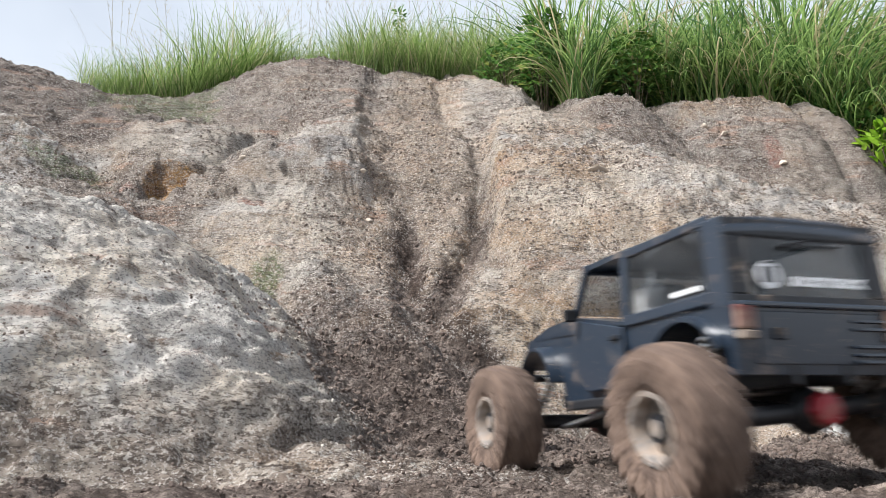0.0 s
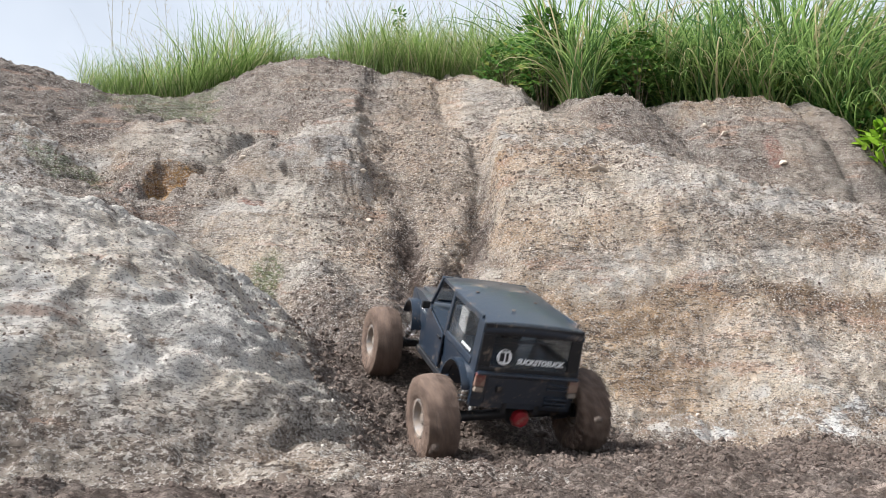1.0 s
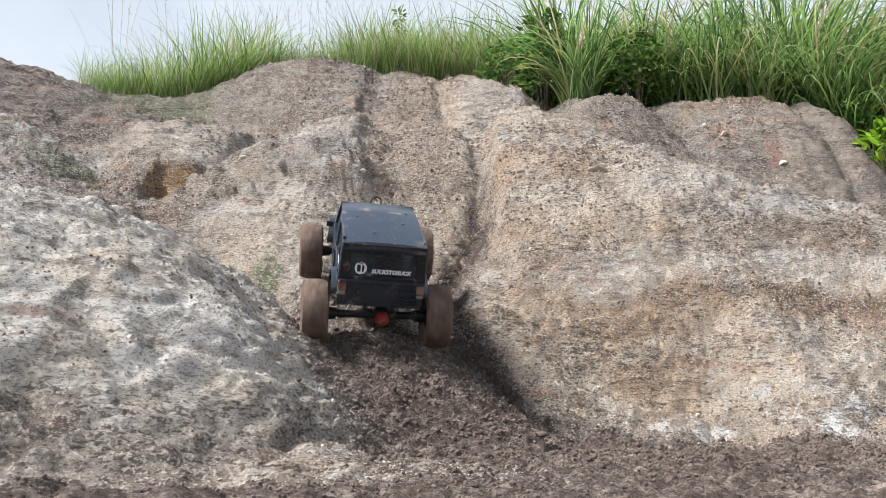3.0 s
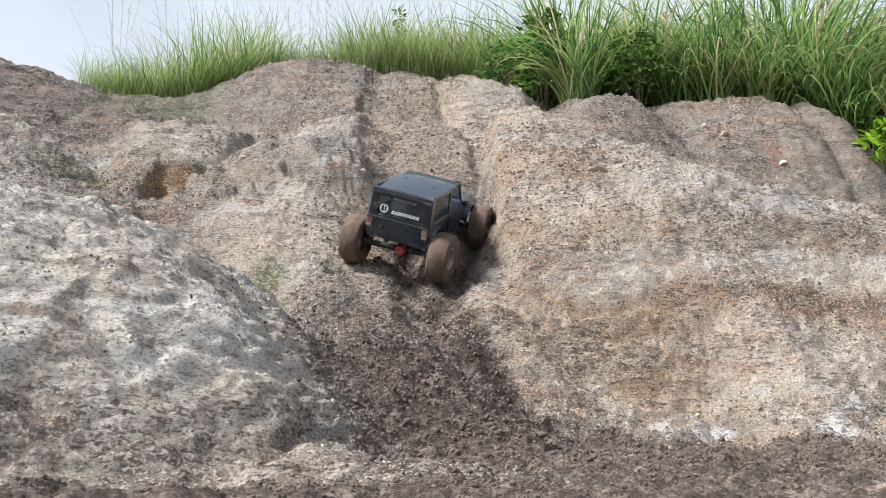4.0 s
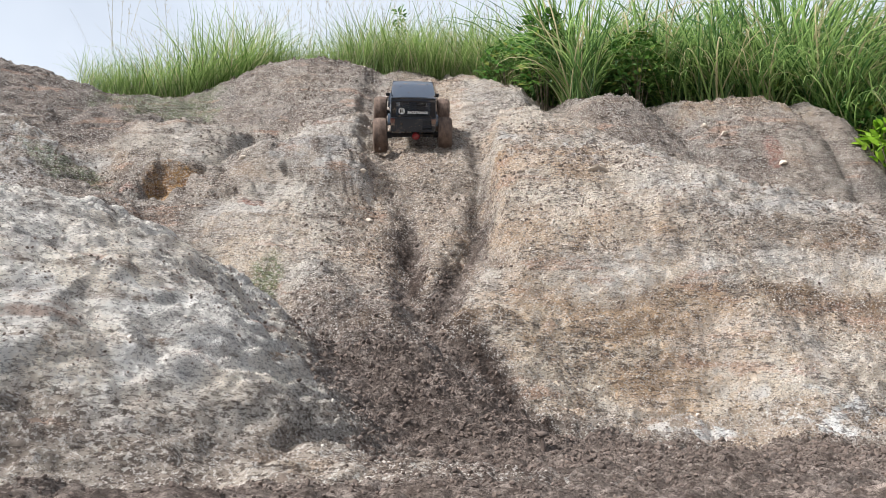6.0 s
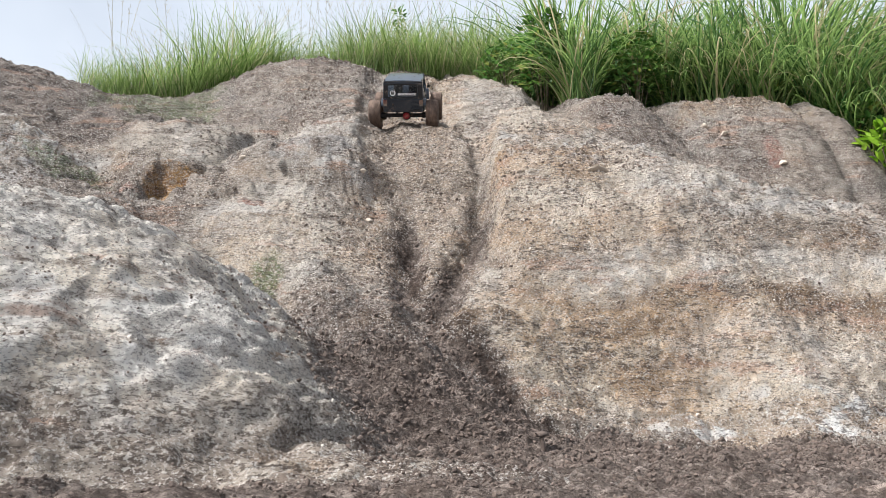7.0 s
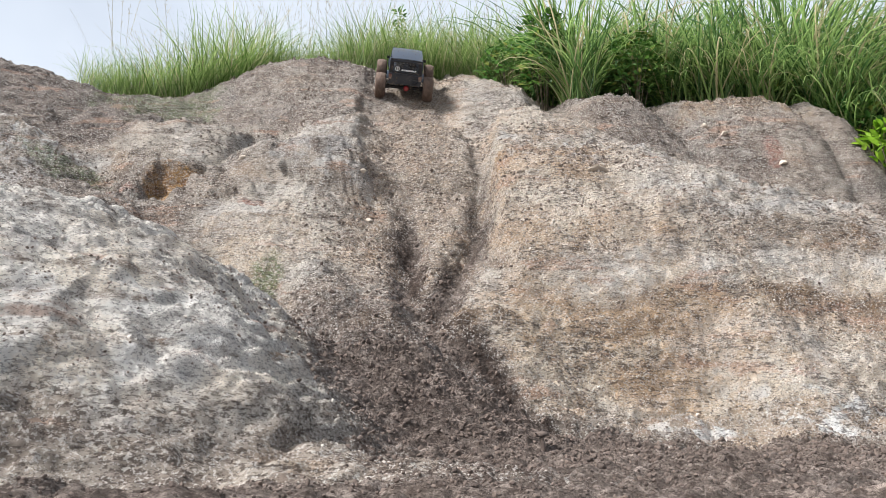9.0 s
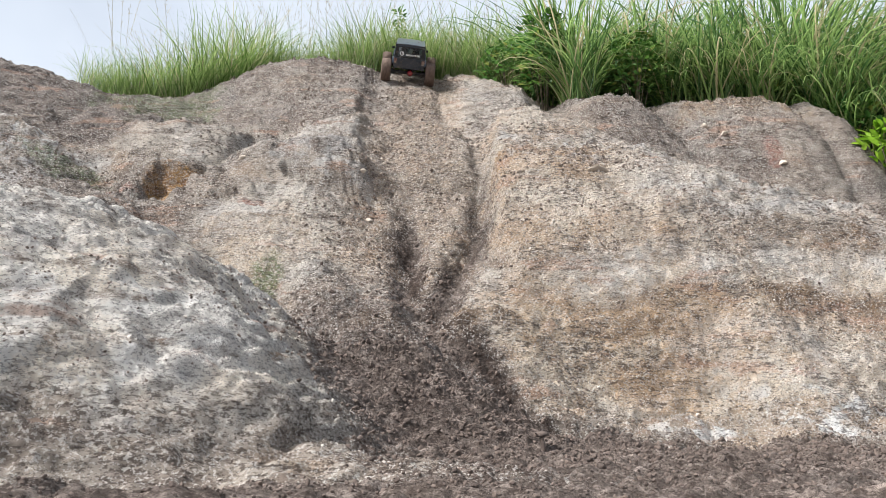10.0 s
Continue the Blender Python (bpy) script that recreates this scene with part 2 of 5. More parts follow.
def mound(x, y, cx, cy, rx, ry, turn=0.0, power=1.0):
    """A rounded hump, 1 at its middle, 0 outside its ellipse."""
    c, s = math.cos(radians(turn)), math.sin(radians(turn))
    u, v = ((x - cx) * c + (y - cy) * s) / rx, (-(x - cx) * s + (y - cy) * c) / ry
    return np.maximum(0, 1 - (u * u + v * v) ** power) ** 2


def groove(x, y, line, width):
    """1 along a line of a few plan points, falling to 0 at its width."""
    best = np.full(np.shape(x), 9.0)
    for (ax, ay), (bx, by) in zip(line, line[1:]):
        t = np.clip(((x - ax) * (bx - ax) + (y - ay) * (by - ay)) / ((bx - ax) ** 2 + (by - ay) ** 2), 0, 1)
        best = np.minimum(best, np.hypot(x - ax - t * (bx - ax), y - ay - t * (by - ay)))
    return np.exp(-((best / width) ** 2))


# sections through the bank, front to back: (distance, height)
FAR_LEFT = ((0, 0), (1.2, 0), (1.5, 0.12), (2.0, 0.7), (2.5, 1.11), (2.75, 1.17), (3.0, 1.22), (3.25, 1.52), (3.6, 1.86), (4.0, 1.97), (5, 1.95))
GREY_SLOPE = ((0, 0), (1.2, 0), (1.5, 0.05), (2.0, 0.5), (2.4, 0.95), (2.6, 1.12), (2.8, 1.09), (3.1, 1.15), (3.4, 1.47), (3.8, 1.74), (4.2, 1.86), (5, 1.95))
HOLLOW = ((0, 0), (1.2, 0), (1.5, 0.05), (1.9, 0.4), (2.2, 0.72), (2.5, 0.93), (2.8, 1.12), (3.0, 1.14), (3.3, 1.2), (3.6, 1.51), (4.0, 1.96), (4.25, 2.09), (5, 2.14))
LEFT_LOBE = ((0, 0), (1.2, 0), (1.4, 0.03), (1.75, 0.25), (2.1, 0.57), (2.45, 0.86), (2.72, 1.01), (3.0, 1.16), (3.3, 1.3), (3.7, 1.72), (4.05, 2.08), (4.35, 2.19), (5, 2.22))
GULLY = ((0, 0), (1.2, 0), (1.43, 0.07), (1.62, 0.21), (2.0, 0.43), (2.42, 0.70), (2.58, 0.86), (2.73, 1.03), (2.89, 1.12), (3.2, 1.33), (3.56, 1.50), (4.15, 1.97), (4.46, 2.20), (5, 2.26))
RIGHT_SIDE = ((0, 0), (1.5, 0.0), (1.68, 0.04), (1.78, 0.16), (1.9, 0.33), (2.2, 0.62), (2.5, 0.85), (2.87, 1.12), (3.2, 1.28), (3.6, 1.5), (4.0, 1.82), (4.3, 2.0), (5, 2.1))
RIGHT_LOBE = ((0, 0), (1.5, 0.0), (1.68, 0.04), (1.8, 0.2), (2.0, 0.43), (2.3, 0.69), (2.6, 0.84), (2.88, 0.98), (3.05, 1.0), (3.3, 1.12), (3.5, 1.41), (3.75, 1.64), (4.0, 1.71), (5, 1.82))
RIGHT_CREST = ((0, 0), (1.5, 0.0), (1.68, 0.04), (1.8, 0.2), (2.0, 0.42), (2.3, 0.58), (2.6, 0.72), (2.8, 0.77), (3.1, 0.85), (3.3, 1.05), (3.5, 1.38), (3.75, 1.64), (4.0, 1.70), (5, 1.8))
RIGHT_END = ((0, 0), (1.5, 0.0), (1.66, 0.03), (1.8, 0.15), (2.1, 0.36), (2.4, 0.46), (2.6, 0.49), (3.0, 0.66), (3.3, 1.0), (3.5, 1.38), (3.75, 1.645), (4, 1.70), (5, 1.8))
RIGHT_HUMP = ((0, 0), (1.5, 0.0), (1.68, 0.04), (2.15, 0.31), (2.5, 0.42), (3.0, 0.6), (3.3, 0.95), (3.5, 1.33), (3.75, 1.60), (4, 1.66), (5, 1.8))
FAR_RIGHT = ((0, 0), (1.5, 0.0), (1.7, 0.05), (2.2, 0.28), (2.6, 0.4), (3.0, 0.55), (3.4, 0.85), (3.7, 1.15), (4, 1.3), (5, 1.7))
SECTIONS = ((-2.3, FAR_LEFT), (-1.6, GREY_SLOPE), (-1.15, HOLLOW), (-0.62, LEFT_LOBE), (-0.1, GULLY), (0.4, RIGHT_SIDE), (0.85, RIGHT_LOBE),
            (1.28, RIGHT_CREST), (1.62, RIGHT_END), (2.0, RIGHT_HUMP), (2.35, FAR_RIGHT))

# ruts that wheels have dug, in plan
RUT_LEFT = ((0.25, 1.57), (0.10, 1.68), (0.0, 1.78), (-0.07, 1.95), (-0.115, 2.35), (-0.233, 2.85), (-0.3, 3.3), (-0.38, 3.9), (-0.40, 4.5))
RUT_RIGHT = ((0.02, 1.9), (0.07, 2.15), (0.125, 2.3), (0.14, 2.65), (0.085, 3.0), (0.04, 3.3), (-0.03, 3.95), (-0.05, 4.5))


def across(x, y):
    """The bank's height between its sections."""
    xs = [s[0] for s in SECTIONS]
    hs = [curve(y, *s[1]) for s in SECTIONS]
    out = np.zeros(np.shape(x))
    for k in range(len(xs) - 1):
        h = xs[k + 1] - xs[k]
        m0 = (hs[k + 1] - hs[max(k - 1, 0)]) / (xs[k + 1] - xs[max(k - 1, 0)])
        m1 = (hs[min(k + 2, len(xs) - 1)] - hs[k]) / (xs[min(k + 2, len(xs) - 1)] - xs[k])
        s = np.clip((x - xs[k]) / h, 0, 1)
        v = (hs[k] * (1 + 2 * s) * (1 - s) ** 2 + h * m0 * s * (1 - s) ** 2 + hs[k + 1] * s * s * (3 - 2 * s) + h * m1 * s * s * (s - 1))
        here = (x >= xs[k]) & (x < xs[k + 1])
        out = np.where(here, v, out)
    out = np.where(x < xs[0], hs[0], out)
    return np.where(x >= xs[-1], hs[-1], out)


def smooth_max(a, b, k):
    h = np.clip(0.5 + 0.5 * (a - b) / k, 0, 1)
    return b + (a - b) * h + k * h * (1 - h)


def landform(x, y):
    x, y = x + 0.035 * fbm(x, y, 0.45, 2, 40), y + 0.035 * fbm(x, y, 0.45, 2, 50)
    z = across(x, y)
    # the near left hump, a whaleback that runs down into the gully's mouth
    u, v = (x + 1.15) / 1.13, (y - 1.5) / np.where(y < 1.5, 0.92, 0.62)
    hump = 0.497 * (1 - (u * u + v * v) ** 1.3)
    z = smooth_max(z, np.maximum(hump, -0.1), 0.05)
    z -= 0.06 * mound(x, y, -0.26, 1.40, 0.22, 0.22)
    z += 0.06 * mound(x, y, -0.34, 1.83, 0.16, 0.2)
    z += 0.055 * mound(x, y, -0.3, 3.2, 0.2, 0.34) + 0.045 * mound(x, y, -0.14, 2.4, 0.13, 0.16) + 0.03 * mound(x, y, -0.3, 3.72, 0.16, 0.2) + 0.05 * mound(x, y, -0.08, 4.0, 0.22, 0.5)
    # lobes with steep edges: grey boss, its neighbour, the knoll's two shoulders, three back humps
    z += 0.085 * mound(x, y, -0.50, 2.58, 0.31, 0.22, 0, 2) + 0.08 * mound(x, y, -1.0, 2.82, 0.44, 0.28, 0, 2) + 0.05 * mound(x, y, -0.56, 3.04, 0.36, 0.22, 0, 2)
    z += 0.03 * mound(x, y, -0.95, 4.1, 0.40, 0.5, 0, 2) + 0.02 * mound(x, y, 0.27, 4.1, 0.36, 0.5, 0, 2)
    z += 0.05 * mound(x, y, 0.92, 3.62, 0.31, 0.32, 0, 2) + 0.02 * mound(x, y, 1.56, 3.6, 0.36, 0.34, 0, 2) + 0.03 * mound(x, y, 2.08, 3.58, 0.2, 0.3, 0, 2)
    z += 0.02 * mound(x, y, 0.55, 2.3, 0.42, 0.3, 0, 2) + 0.02 * mound(x, y, 0.42, 3.0, 0.26, 0.3, 0, 2)
    # steep cheeks beside the ruts
    z += 0.095 * step(0.155, 0.205, x) * step(1.85, 2.1, y) * step(3.2, 2.8, y)
    lip = x + 0.26 + 0.12 * (y - 2.5)
    z += 0.06 * step(0.0, -0.05, lip) * step(-0.4, -0.1, lip) * step(2.35, 2.55, y) * step(3.9, 3.5, y)
    # shallow spoon-shaped hollows in the near hump and the lower face
    for cx, cy, rx, ry, deep in ((-0.47, 1.0, 0.05, 0.05, 0.018), (-0.385, 1.03, 0.045, 0.05, 0.022), (-0.47, 0.865, 0.045, 0.04, 0.03), (-0.83, 2.2, 0.07, 0.06, 0.05), (0.62, 1.78, 0.09, 0.07, 0.03), (0.95, 1.86, 0.14, 0.06, 0.03)):
        z -= deep * mound(x, y, cx, cy, rx, ry)
    z += 0.04 * step(0.05, 0.13, x) * step(3.4, 3.8, y)
    # clefts between humps, the hollow on the left, a dug-out hole, cracks under ledges
    z -= 0.08 * groove(x, y, ((1.3, 3.1), (1.22, 3.35), (1.2, 3.55), (1.1, 3.7), (1.08, 4.1)), 0.08)
    z -= 0.08 * groove(x, y, ((2.02, 3.1), (1.92, 3.35), (1.9, 3.55), (1.82, 3.7), (1.78, 4.0)), 0.065)
    z -= 0.12 * groove(x, y, ((0.6, 3.2), (0.62, 3.5), (0.58, 4.2)), 0.09)
    # valleys that part the lobes
    z -= 0.05 * groove(x, y, ((-0.86, 2.5), (-0.76, 2.66), (-0.74, 2.85)), 0.05) + 0.05 * groove(x, y, ((-1.5, 2.62), (-1.25, 2.55), (-1.15, 2.42)), 0.06)
    z -= 0.07 * groove(x, y, ((-1.3, 3.2), (-0.8, 3.32), (-0.4, 3.36)), 0.09)
    z -= 0.06 * groove(x, y, ((-1.2, 2.42), (-0.95, 2.3), (-0.6, 2.02), (-0.4, 1.8)), 0.09)
    z -= 0.08 * step(-1.03, -0.98, x) * step(-0.82, -0.86, x) * step(2.34, 2.40, y) * step(2.51, 2.47, y)
    z -= 0.035 * groove(x, y, ((-0.41, 1.30), (-0.36, 1.305)), 0.022)
    z -= 0.09 * groove(x, y, ((-0.5, 2.455), (-0.4, 2.44), (-0.27, 2.47)), 0.018)
    z -= 0.075 * groove(x, y, ((-0.06, 2.585), (0.03, 2.575), (0.125, 2.61)), 0.017)
    z -= 0.02 * groove(x, y, ((0.80, 1.94), (0.9, 1.88)), 0.012) + 0.03 * groove(x, y, ((1.12, 2.3), (1.3, 2.15), (1.5, 2.0)), 0.03)
    z -= (0.06 - 0.03 * step(2.4, 2.6, y)) * groove(x, y, RUT_LEFT, 0.055) + (0.055 - 0.025 * step(2.7, 2.9, y)) * groove(x, y, RUT_RIGHT, 0.042)
    return z


def spaced(*runs):
    """Grid lines: runs of (from, to, spacing)."""
    out = []
    for a, b, s in runs:
        out += list(np.linspace(a, b, max(2, int(round((b - a) / s)) + 1))[:-1])
    return np.array(out + [runs[-1][1]])


GX = spaced((-400, -40, 60), (-40, -8, 4), (-8, -3.2, 0.3), (-3.2, -1.2, 0.011), (-1.2, 1.2, 0.0045), (1.2, 3.2, 0.011), (3.2, 8, 0.3), (8, 40, 4), (40, 400, 60))
GY = spaced((-400, -40, 60), (-40, -4, 3), (-4, 0.3, 0.1), (0.3, 0.7, 0.01), (0.7, 2.2, 0.0045), (2.2, 3.4, 0.007), (3.4, 4.6, 0.011), (4.6, 5.2, 0.05), (5.2, 9, 0.1), (9, 40, 3), (40, 400, 60))


def wall_foot(y):
    """Plan line at which the right wall leaves the gully's floor."""
    return np.interp(y, (1.5, 1.7, 1.83, 1.95, 2.2, 2.6, 3.2), (0.40, 0.15, 0.0, 0.02, 0.12, 0.17, 0.1))


def churned(x, y):
    """Where soil is freshly dug: in the ruts, the gully and on the flat before the bank."""
    w = 0.04 * fbm(x, y, 0.12, 3, 60)
    flat = step(1.66, 1.52, y + w) * step(-0.3, -0.02, x + 0.6 * (y - 1.25) + 0.7 * w)  + step(0.80, 0.68, y + w)
    gully = step(0.05, -0.05, x + w - wall_foot(y)) * step(-0.08, 0.06, x + w - np.interp(y, (1.0, 1.2, 1.45, 1.9), (-0.05, -0.17, -0.30, -0.42))) * step(2.1, 1.75, y)
    ruts = np.maximum(groove(x + w, y, RUT_LEFT, 0.05), 0.9 * groove(x + w, y, RUT_RIGHT, 0.05)) * (0.4 + 0.6 * step(2.6, 2.2, y))
    track = 0.46 * step(0.22, 0.12, np.abs(x + w + 0.03 + 0.09 * (y - 2.2))) * step(1.9, 2.1, y)
    return np.clip(np.maximum(np.maximum(np.maximum(flat, track), 0.62 * gully), ruts), 0, 1)


def rough(x, y, z):
    """Relief finer than the landform: lumps, ledges along the bedding, crumbs and pits."""
    near = step(6.5, 5.0, y) * step(0.25, 0.6, y) * step(3.6, 3.0, np.abs(x))
    c = churned(x, y)
    wx, wy = x + 0.05 * fbm(x, y, 0.2, 2, 41), y + 0.05 * fbm(x, y, 0.2, 2, 42)
    lumps = (1 - 0.6 * step(1.9, 1.6, y) * step(-0.2, -0.4, x)) * (0.045 * np.abs(value_noise(wx / 0.4, wy / 0.5, 4)) + 0.014 * np.abs(value_noise(wx / 0.13, wy / 0.17, 5)) - 0.02) * (1 - 0.6 * c) * (1 - 0.85 * step(0.45, 0.25, np.abs(x + 0.1 + 0.06 * (y - 2)))) + 0.008 * fbm(x, y, 0.1, 2, 6)
    bed = z + 0.06 * x + 0.03 * fbm(x, y, 0.3, 2, 70)
    ledge = 0.013 * fbm(x * 0.35 + 0.03 * fbm(x, y, 0.09, 2, 71), bed * 1.6 + 0.012 * fbm(x, y, 0.06, 2, 72), 0.05, 3, 21, 0.6) * (1 - c)
    saw = (bed / 0.07) % 1.0
    broken = step(-0.1, 0.5, fbm(x, y, 0.3, 2, 73)) * (1 - c)
    ledge = ledge + 0.019 * (step(0.0, 0.14, saw) - saw) * broken
    ledge = ledge * (1 - 0.75 * step(1.9, 1.6, y) * step(-0.15, -0.35, x))
    t = y + 1.1 * z  # runs down the face, so that steep parts are not streaked
    crumb = fbm(x, t, 0.026, 3, 11, 0.65)
    clump = step(0.0, 0.5, fbm(x * 0.75, t, 0.034, 2, 17)) * step(-0.45, 0.3, fbm(x, t, 0.25, 2, 18))
    grit = (0.006 + 0.002 * c) * (0.75 + 0.25 * step(1.1, 1.7, y)) * crumb + 0.012 * clump * (0.45 + 0.55 * step(0.8, 1.4, y))
    flakes = 0.010 * step(0.1, 0.3, fbm(x * 0.4, t, 0.07, 3, 27)) * (1 - c)
    pits = -0.022 * step(0.62, 0.95, value_noise(x / 0.05, t / 0.08, 31)) * step(0.0, 0.5, fbm(x, t, 0.4, 2, 33)) * (1 - c)
    drag = 0.006 * fbm(x * 0.25, y, 0.05, 3, 92) * step(1.75, 1.4, y) * c
    clod = drag + flakes + 0.011 * (0.5 + 0.5 * step(1.1, 1.7, y)) * c * step(0.2, 0.9, fbm(x, t, 0.04, 2, 91))
    return near * (lumps + ledge + grit + pits + clod)


def grid_mesh(name, gx, gy, height):
    X, Y = np.meshgrid(gx, gy)
    Z = height(X, Y)
    nx, ny = len(gx), len(gy)
    me = bpy.data.meshes.new(name)
    me.vertices.add(nx * ny)
    me.vertices.foreach_set("co", np.stack([X, Y, Z], -1).astype(np.float32).ravel())
    i = (np.arange(ny - 1)[:, None] * nx + np.arange(nx - 1)[None]).ravel()
    faces = np.stack([i, i + 1, i + nx + 1, i + nx], -1).astype(np.int32)
    me.loops.add(faces.size)
    me.loops.foreach_set("vertex_index", faces.ravel())
    me.polygons.add(len(faces))
    me.polygons.foreach_set("loop_start", np.arange(0, faces.size, 4, dtype=np.int32))
    me.update(calc_edges=True)
    me.polygons.foreach_set("use_smooth", np.ones(len(faces), bool))
    return me, X, Y, Z


def surface(x, y):
    z = landform(x, y)
    return z + rough(x, y, z)


ground_mesh, GXX, GYY, GZZ = grid_mesh("ground", GX, GY, surface)
ground = tagged(new("ground", ground_mesh), "bare eroded clay bank with brown and pale crust", "ground", kind="structure")
ground_mesh.materials.append(EARTH)


def mask(name, values):
    at = ground_mesh.attributes.new(name, "FLOAT", "POINT")
    at.data.foreach_set("value", np.clip(values, 0, 1).astype(np.float32).ravel())


def stain(x, y, cx, cy, rx, ry, seed):
    """A patch with a ragged edge."""
    w = fbm(x, y, 0.09, 3, seed)
    return step(1.0, 0.55, np.hypot((x - cx) / rx, (y - cy) / ry) + 0.35 * w)


WOB = 0.05 * fbm(GXX, GYY, 0.2, 3, 81)
mask("churned", churned(GXX, GYY))
slope_y, slope_x = np.gradient(landform(GXX, GYY), GY, GX)
FLAT = step(1.25, 0.65, np.hypot(slope_x, slope_y) + 3 * WOB)
BED = GZZ + 0.8 * WOB + 0.02 * GXX
RIGHT = step(-0.04, 0.06, GXX + WOB - wall_foot(GYY)) * step(1.5, 1.62, GYY + WOB) * step(3.2, 2.9, GYY)
mask("crust", np.maximum.reduce([
    1.5 * step(1.15, 0.8, np.hypot((GXX + 0.95) / 0.82, (GYY - 1.2) / 0.72) + 2 * WOB) * step(0.07, 0.16, GZZ + WOB),
    RIGHT * step(0.12, 0.4, GXX + WOB) * step(0.38, 0.42, BED) * step(0.56, 0.48, BED),
    0.4 * RIGHT * step(0.55, 0.75, BED) * step(0.3, 0.7, GXX) * (0.35 + 0.65 * FLAT),
    0.6 * RIGHT * step(0.45, 0.7, GXX) * step(0.08, 0.16, BED) * step(0.34, 0.27, BED),
    0.7 * step(1.0, 0.6, np.hypot((GXX + 0.52) / 0.3, (GYY - 2.2) / 0.3) + 2 * WOB),
    0.35 * stain(GXX, GYY, 0.3, 3.9, 0.35, 0.4, 20),
    # flats and lobe tops: brighter light from the sky, put into the colour
    0.25 * step(1.7, 1.9, GYY) * FLAT,
    0.5 * stain(GXX, GYY, -0.98, 2.72, 0.42, 0.16, 25), 0.4 * stain(GXX, GYY, -0.5, 2.98, 0.4, 0.14, 27)]))
mask("sandy", np.maximum.reduce([
    RIGHT * step(0.05, 0.12, BED) * step(0.42, 0.34, BED) * step(1.15, 0.75, GXX),
    0.8 * RIGHT * step(0.5, 0.6, BED) * step(1.0, 0.4, GXX),
    0.9 * stain(GXX, GYY, 0.03, 2.15, 0.09, 0.22, 3),
    0.6 * step(0.28, 0.12, np.abs(GXX + 0.1)) * step(2.2, 2.5, GYY),
    0.7 * stain(GXX, GYY, -0.5, 2.14, 0.26, 0.16, 66)]))
mask("bloom", np.maximum.reduce([
    0.55 * step(0.02, 0.12, GZZ + 2 * WOB) * step(0.42, 0.2, GZZ + WOB) * step(-0.2, -0.4, GXX) * step(1.9, 1.6, GYY),
    1.2 * step(0.0, 0.03, GZZ + WOB) * step(0.17, 0.09, GZZ + 2 * WOB) * step(0.3, 0.6, GXX),
    0.4 * RIGHT * step(0.5, 0.75, GXX + WOB) * step(0.58, 0.66, BED) * step(1.0, 0.85, BED),
    1.3 * step(-1.2, -1.4, GXX + WOB) * step(1.9, 2.1, GYY) * step(2.66, 2.58, GYY + 0.5 * WOB),
    # boss: grey bloom, and a top paled as if lit by the sky
    0.6 * stain(GXX, GYY, -0.42, 2.6, 0.3, 0.18, 9),
    0.7 * stain(GXX, GYY, 0.45, 2.6, 0.3, 0.2, 8)]))
# darker: left ridge, hump's foot, valley behind it, boss, band, back humps, knoll
mask("dark_tone", np.maximum.reduce([
    1.1 * step(2.58, 2.68, GYY + 0.5 * WOB) * step(-1.15, -1.35, GXX + WOB),
    0.45 * step(0.09, 0.02, GZZ + 2.5 * WOB) * step(-0.15, -0.3, GXX) * step(1.6, 1.3, GYY),
    0.6 * step(1.8, 2.0, GYY) * step(-0.6, -0.85, GXX + WOB) * step(2.6, 2.4, GYY) * step(-1.5, -1.3, GXX),
    0.45 * stain(GXX, GYY, -0.45, 2.6, 0.3, 0.16, 15),
    0.8 * RIGHT * step(0.5, 0.8, GXX + WOB) * step(0.325, 0.35, BED) * step(0.40, 0.375, BED),
    0.75 * step(3.1, 3.3, GYY + WOB) * step(0.55, 0.75, GXX + WOB) * (0.45 + 0.55 * step(-0.3, 0.3, fbm(GXX, GYY + GZZ, 0.3, 3, 67))),
    0.8 * stain(GXX, GYY, -0.55, 4.1, 0.32, 0.2, 26),
    0.5 * step(3.3, 3.6, GYY + WOB) * step(-0.25, -0.5, GXX + WOB)]))
mask("rusty", np.maximum.reduce([
    1.3 * stain(GXX, GYY, -0.925, 2.47, 0.13, 0.10, 2), 0.35 * stain(GXX, GYY, 0.03, 2.15, 0.08, 0.25, 3),
    0.4 * stain(GXX, GYY, 0.5, 1.85, 0.5, 0.2, 4), 0.38 * step(0.1, 0.3, GXX) * step(1.6, 1.8, GYY) * step(3.1, 2.8, GYY) * step(-0.3, 0.3, fbm(GXX, GYY, 0.35, 3, 65)),
    0.3 * step(0.25, 0.1, np.abs(GXX + 0.1)) * step(1.9, 2.1, GYY), 0.35 * stain(GXX, GYY, -0.55, 2.1, 0.25, 0.2, 66), 0.6 * stain(GXX, GYY, 0.35, 2.5, 0.3, 0.12, 5), 0.5 * stain(GXX, GYY, 1.6, 3.7, 0.35, 0.12, 6)]))
mask("red_clay", np.maximum.reduce([
    0.8 * stain(GXX, GYY, -0.612, 2.315, 0.065, 0.035, 12), stain(GXX, GYY, -0.385, 1.30, 0.045, 0.03, 13),
    0.9 * stain(GXX, GYY, -1.1, 2.36, 0.08, 0.05, 14), 0.6 * stain(GXX, GYY, 0.84, 1.75, 0.03, 0.015, 17), 0.6 * stain(GXX, GYY, 1.60, 3.44, 0.05, 0.035, 18), 0.6 * stain(GXX, GYY, -0.58, 3.42, 0.07, 0.08, 19)]))
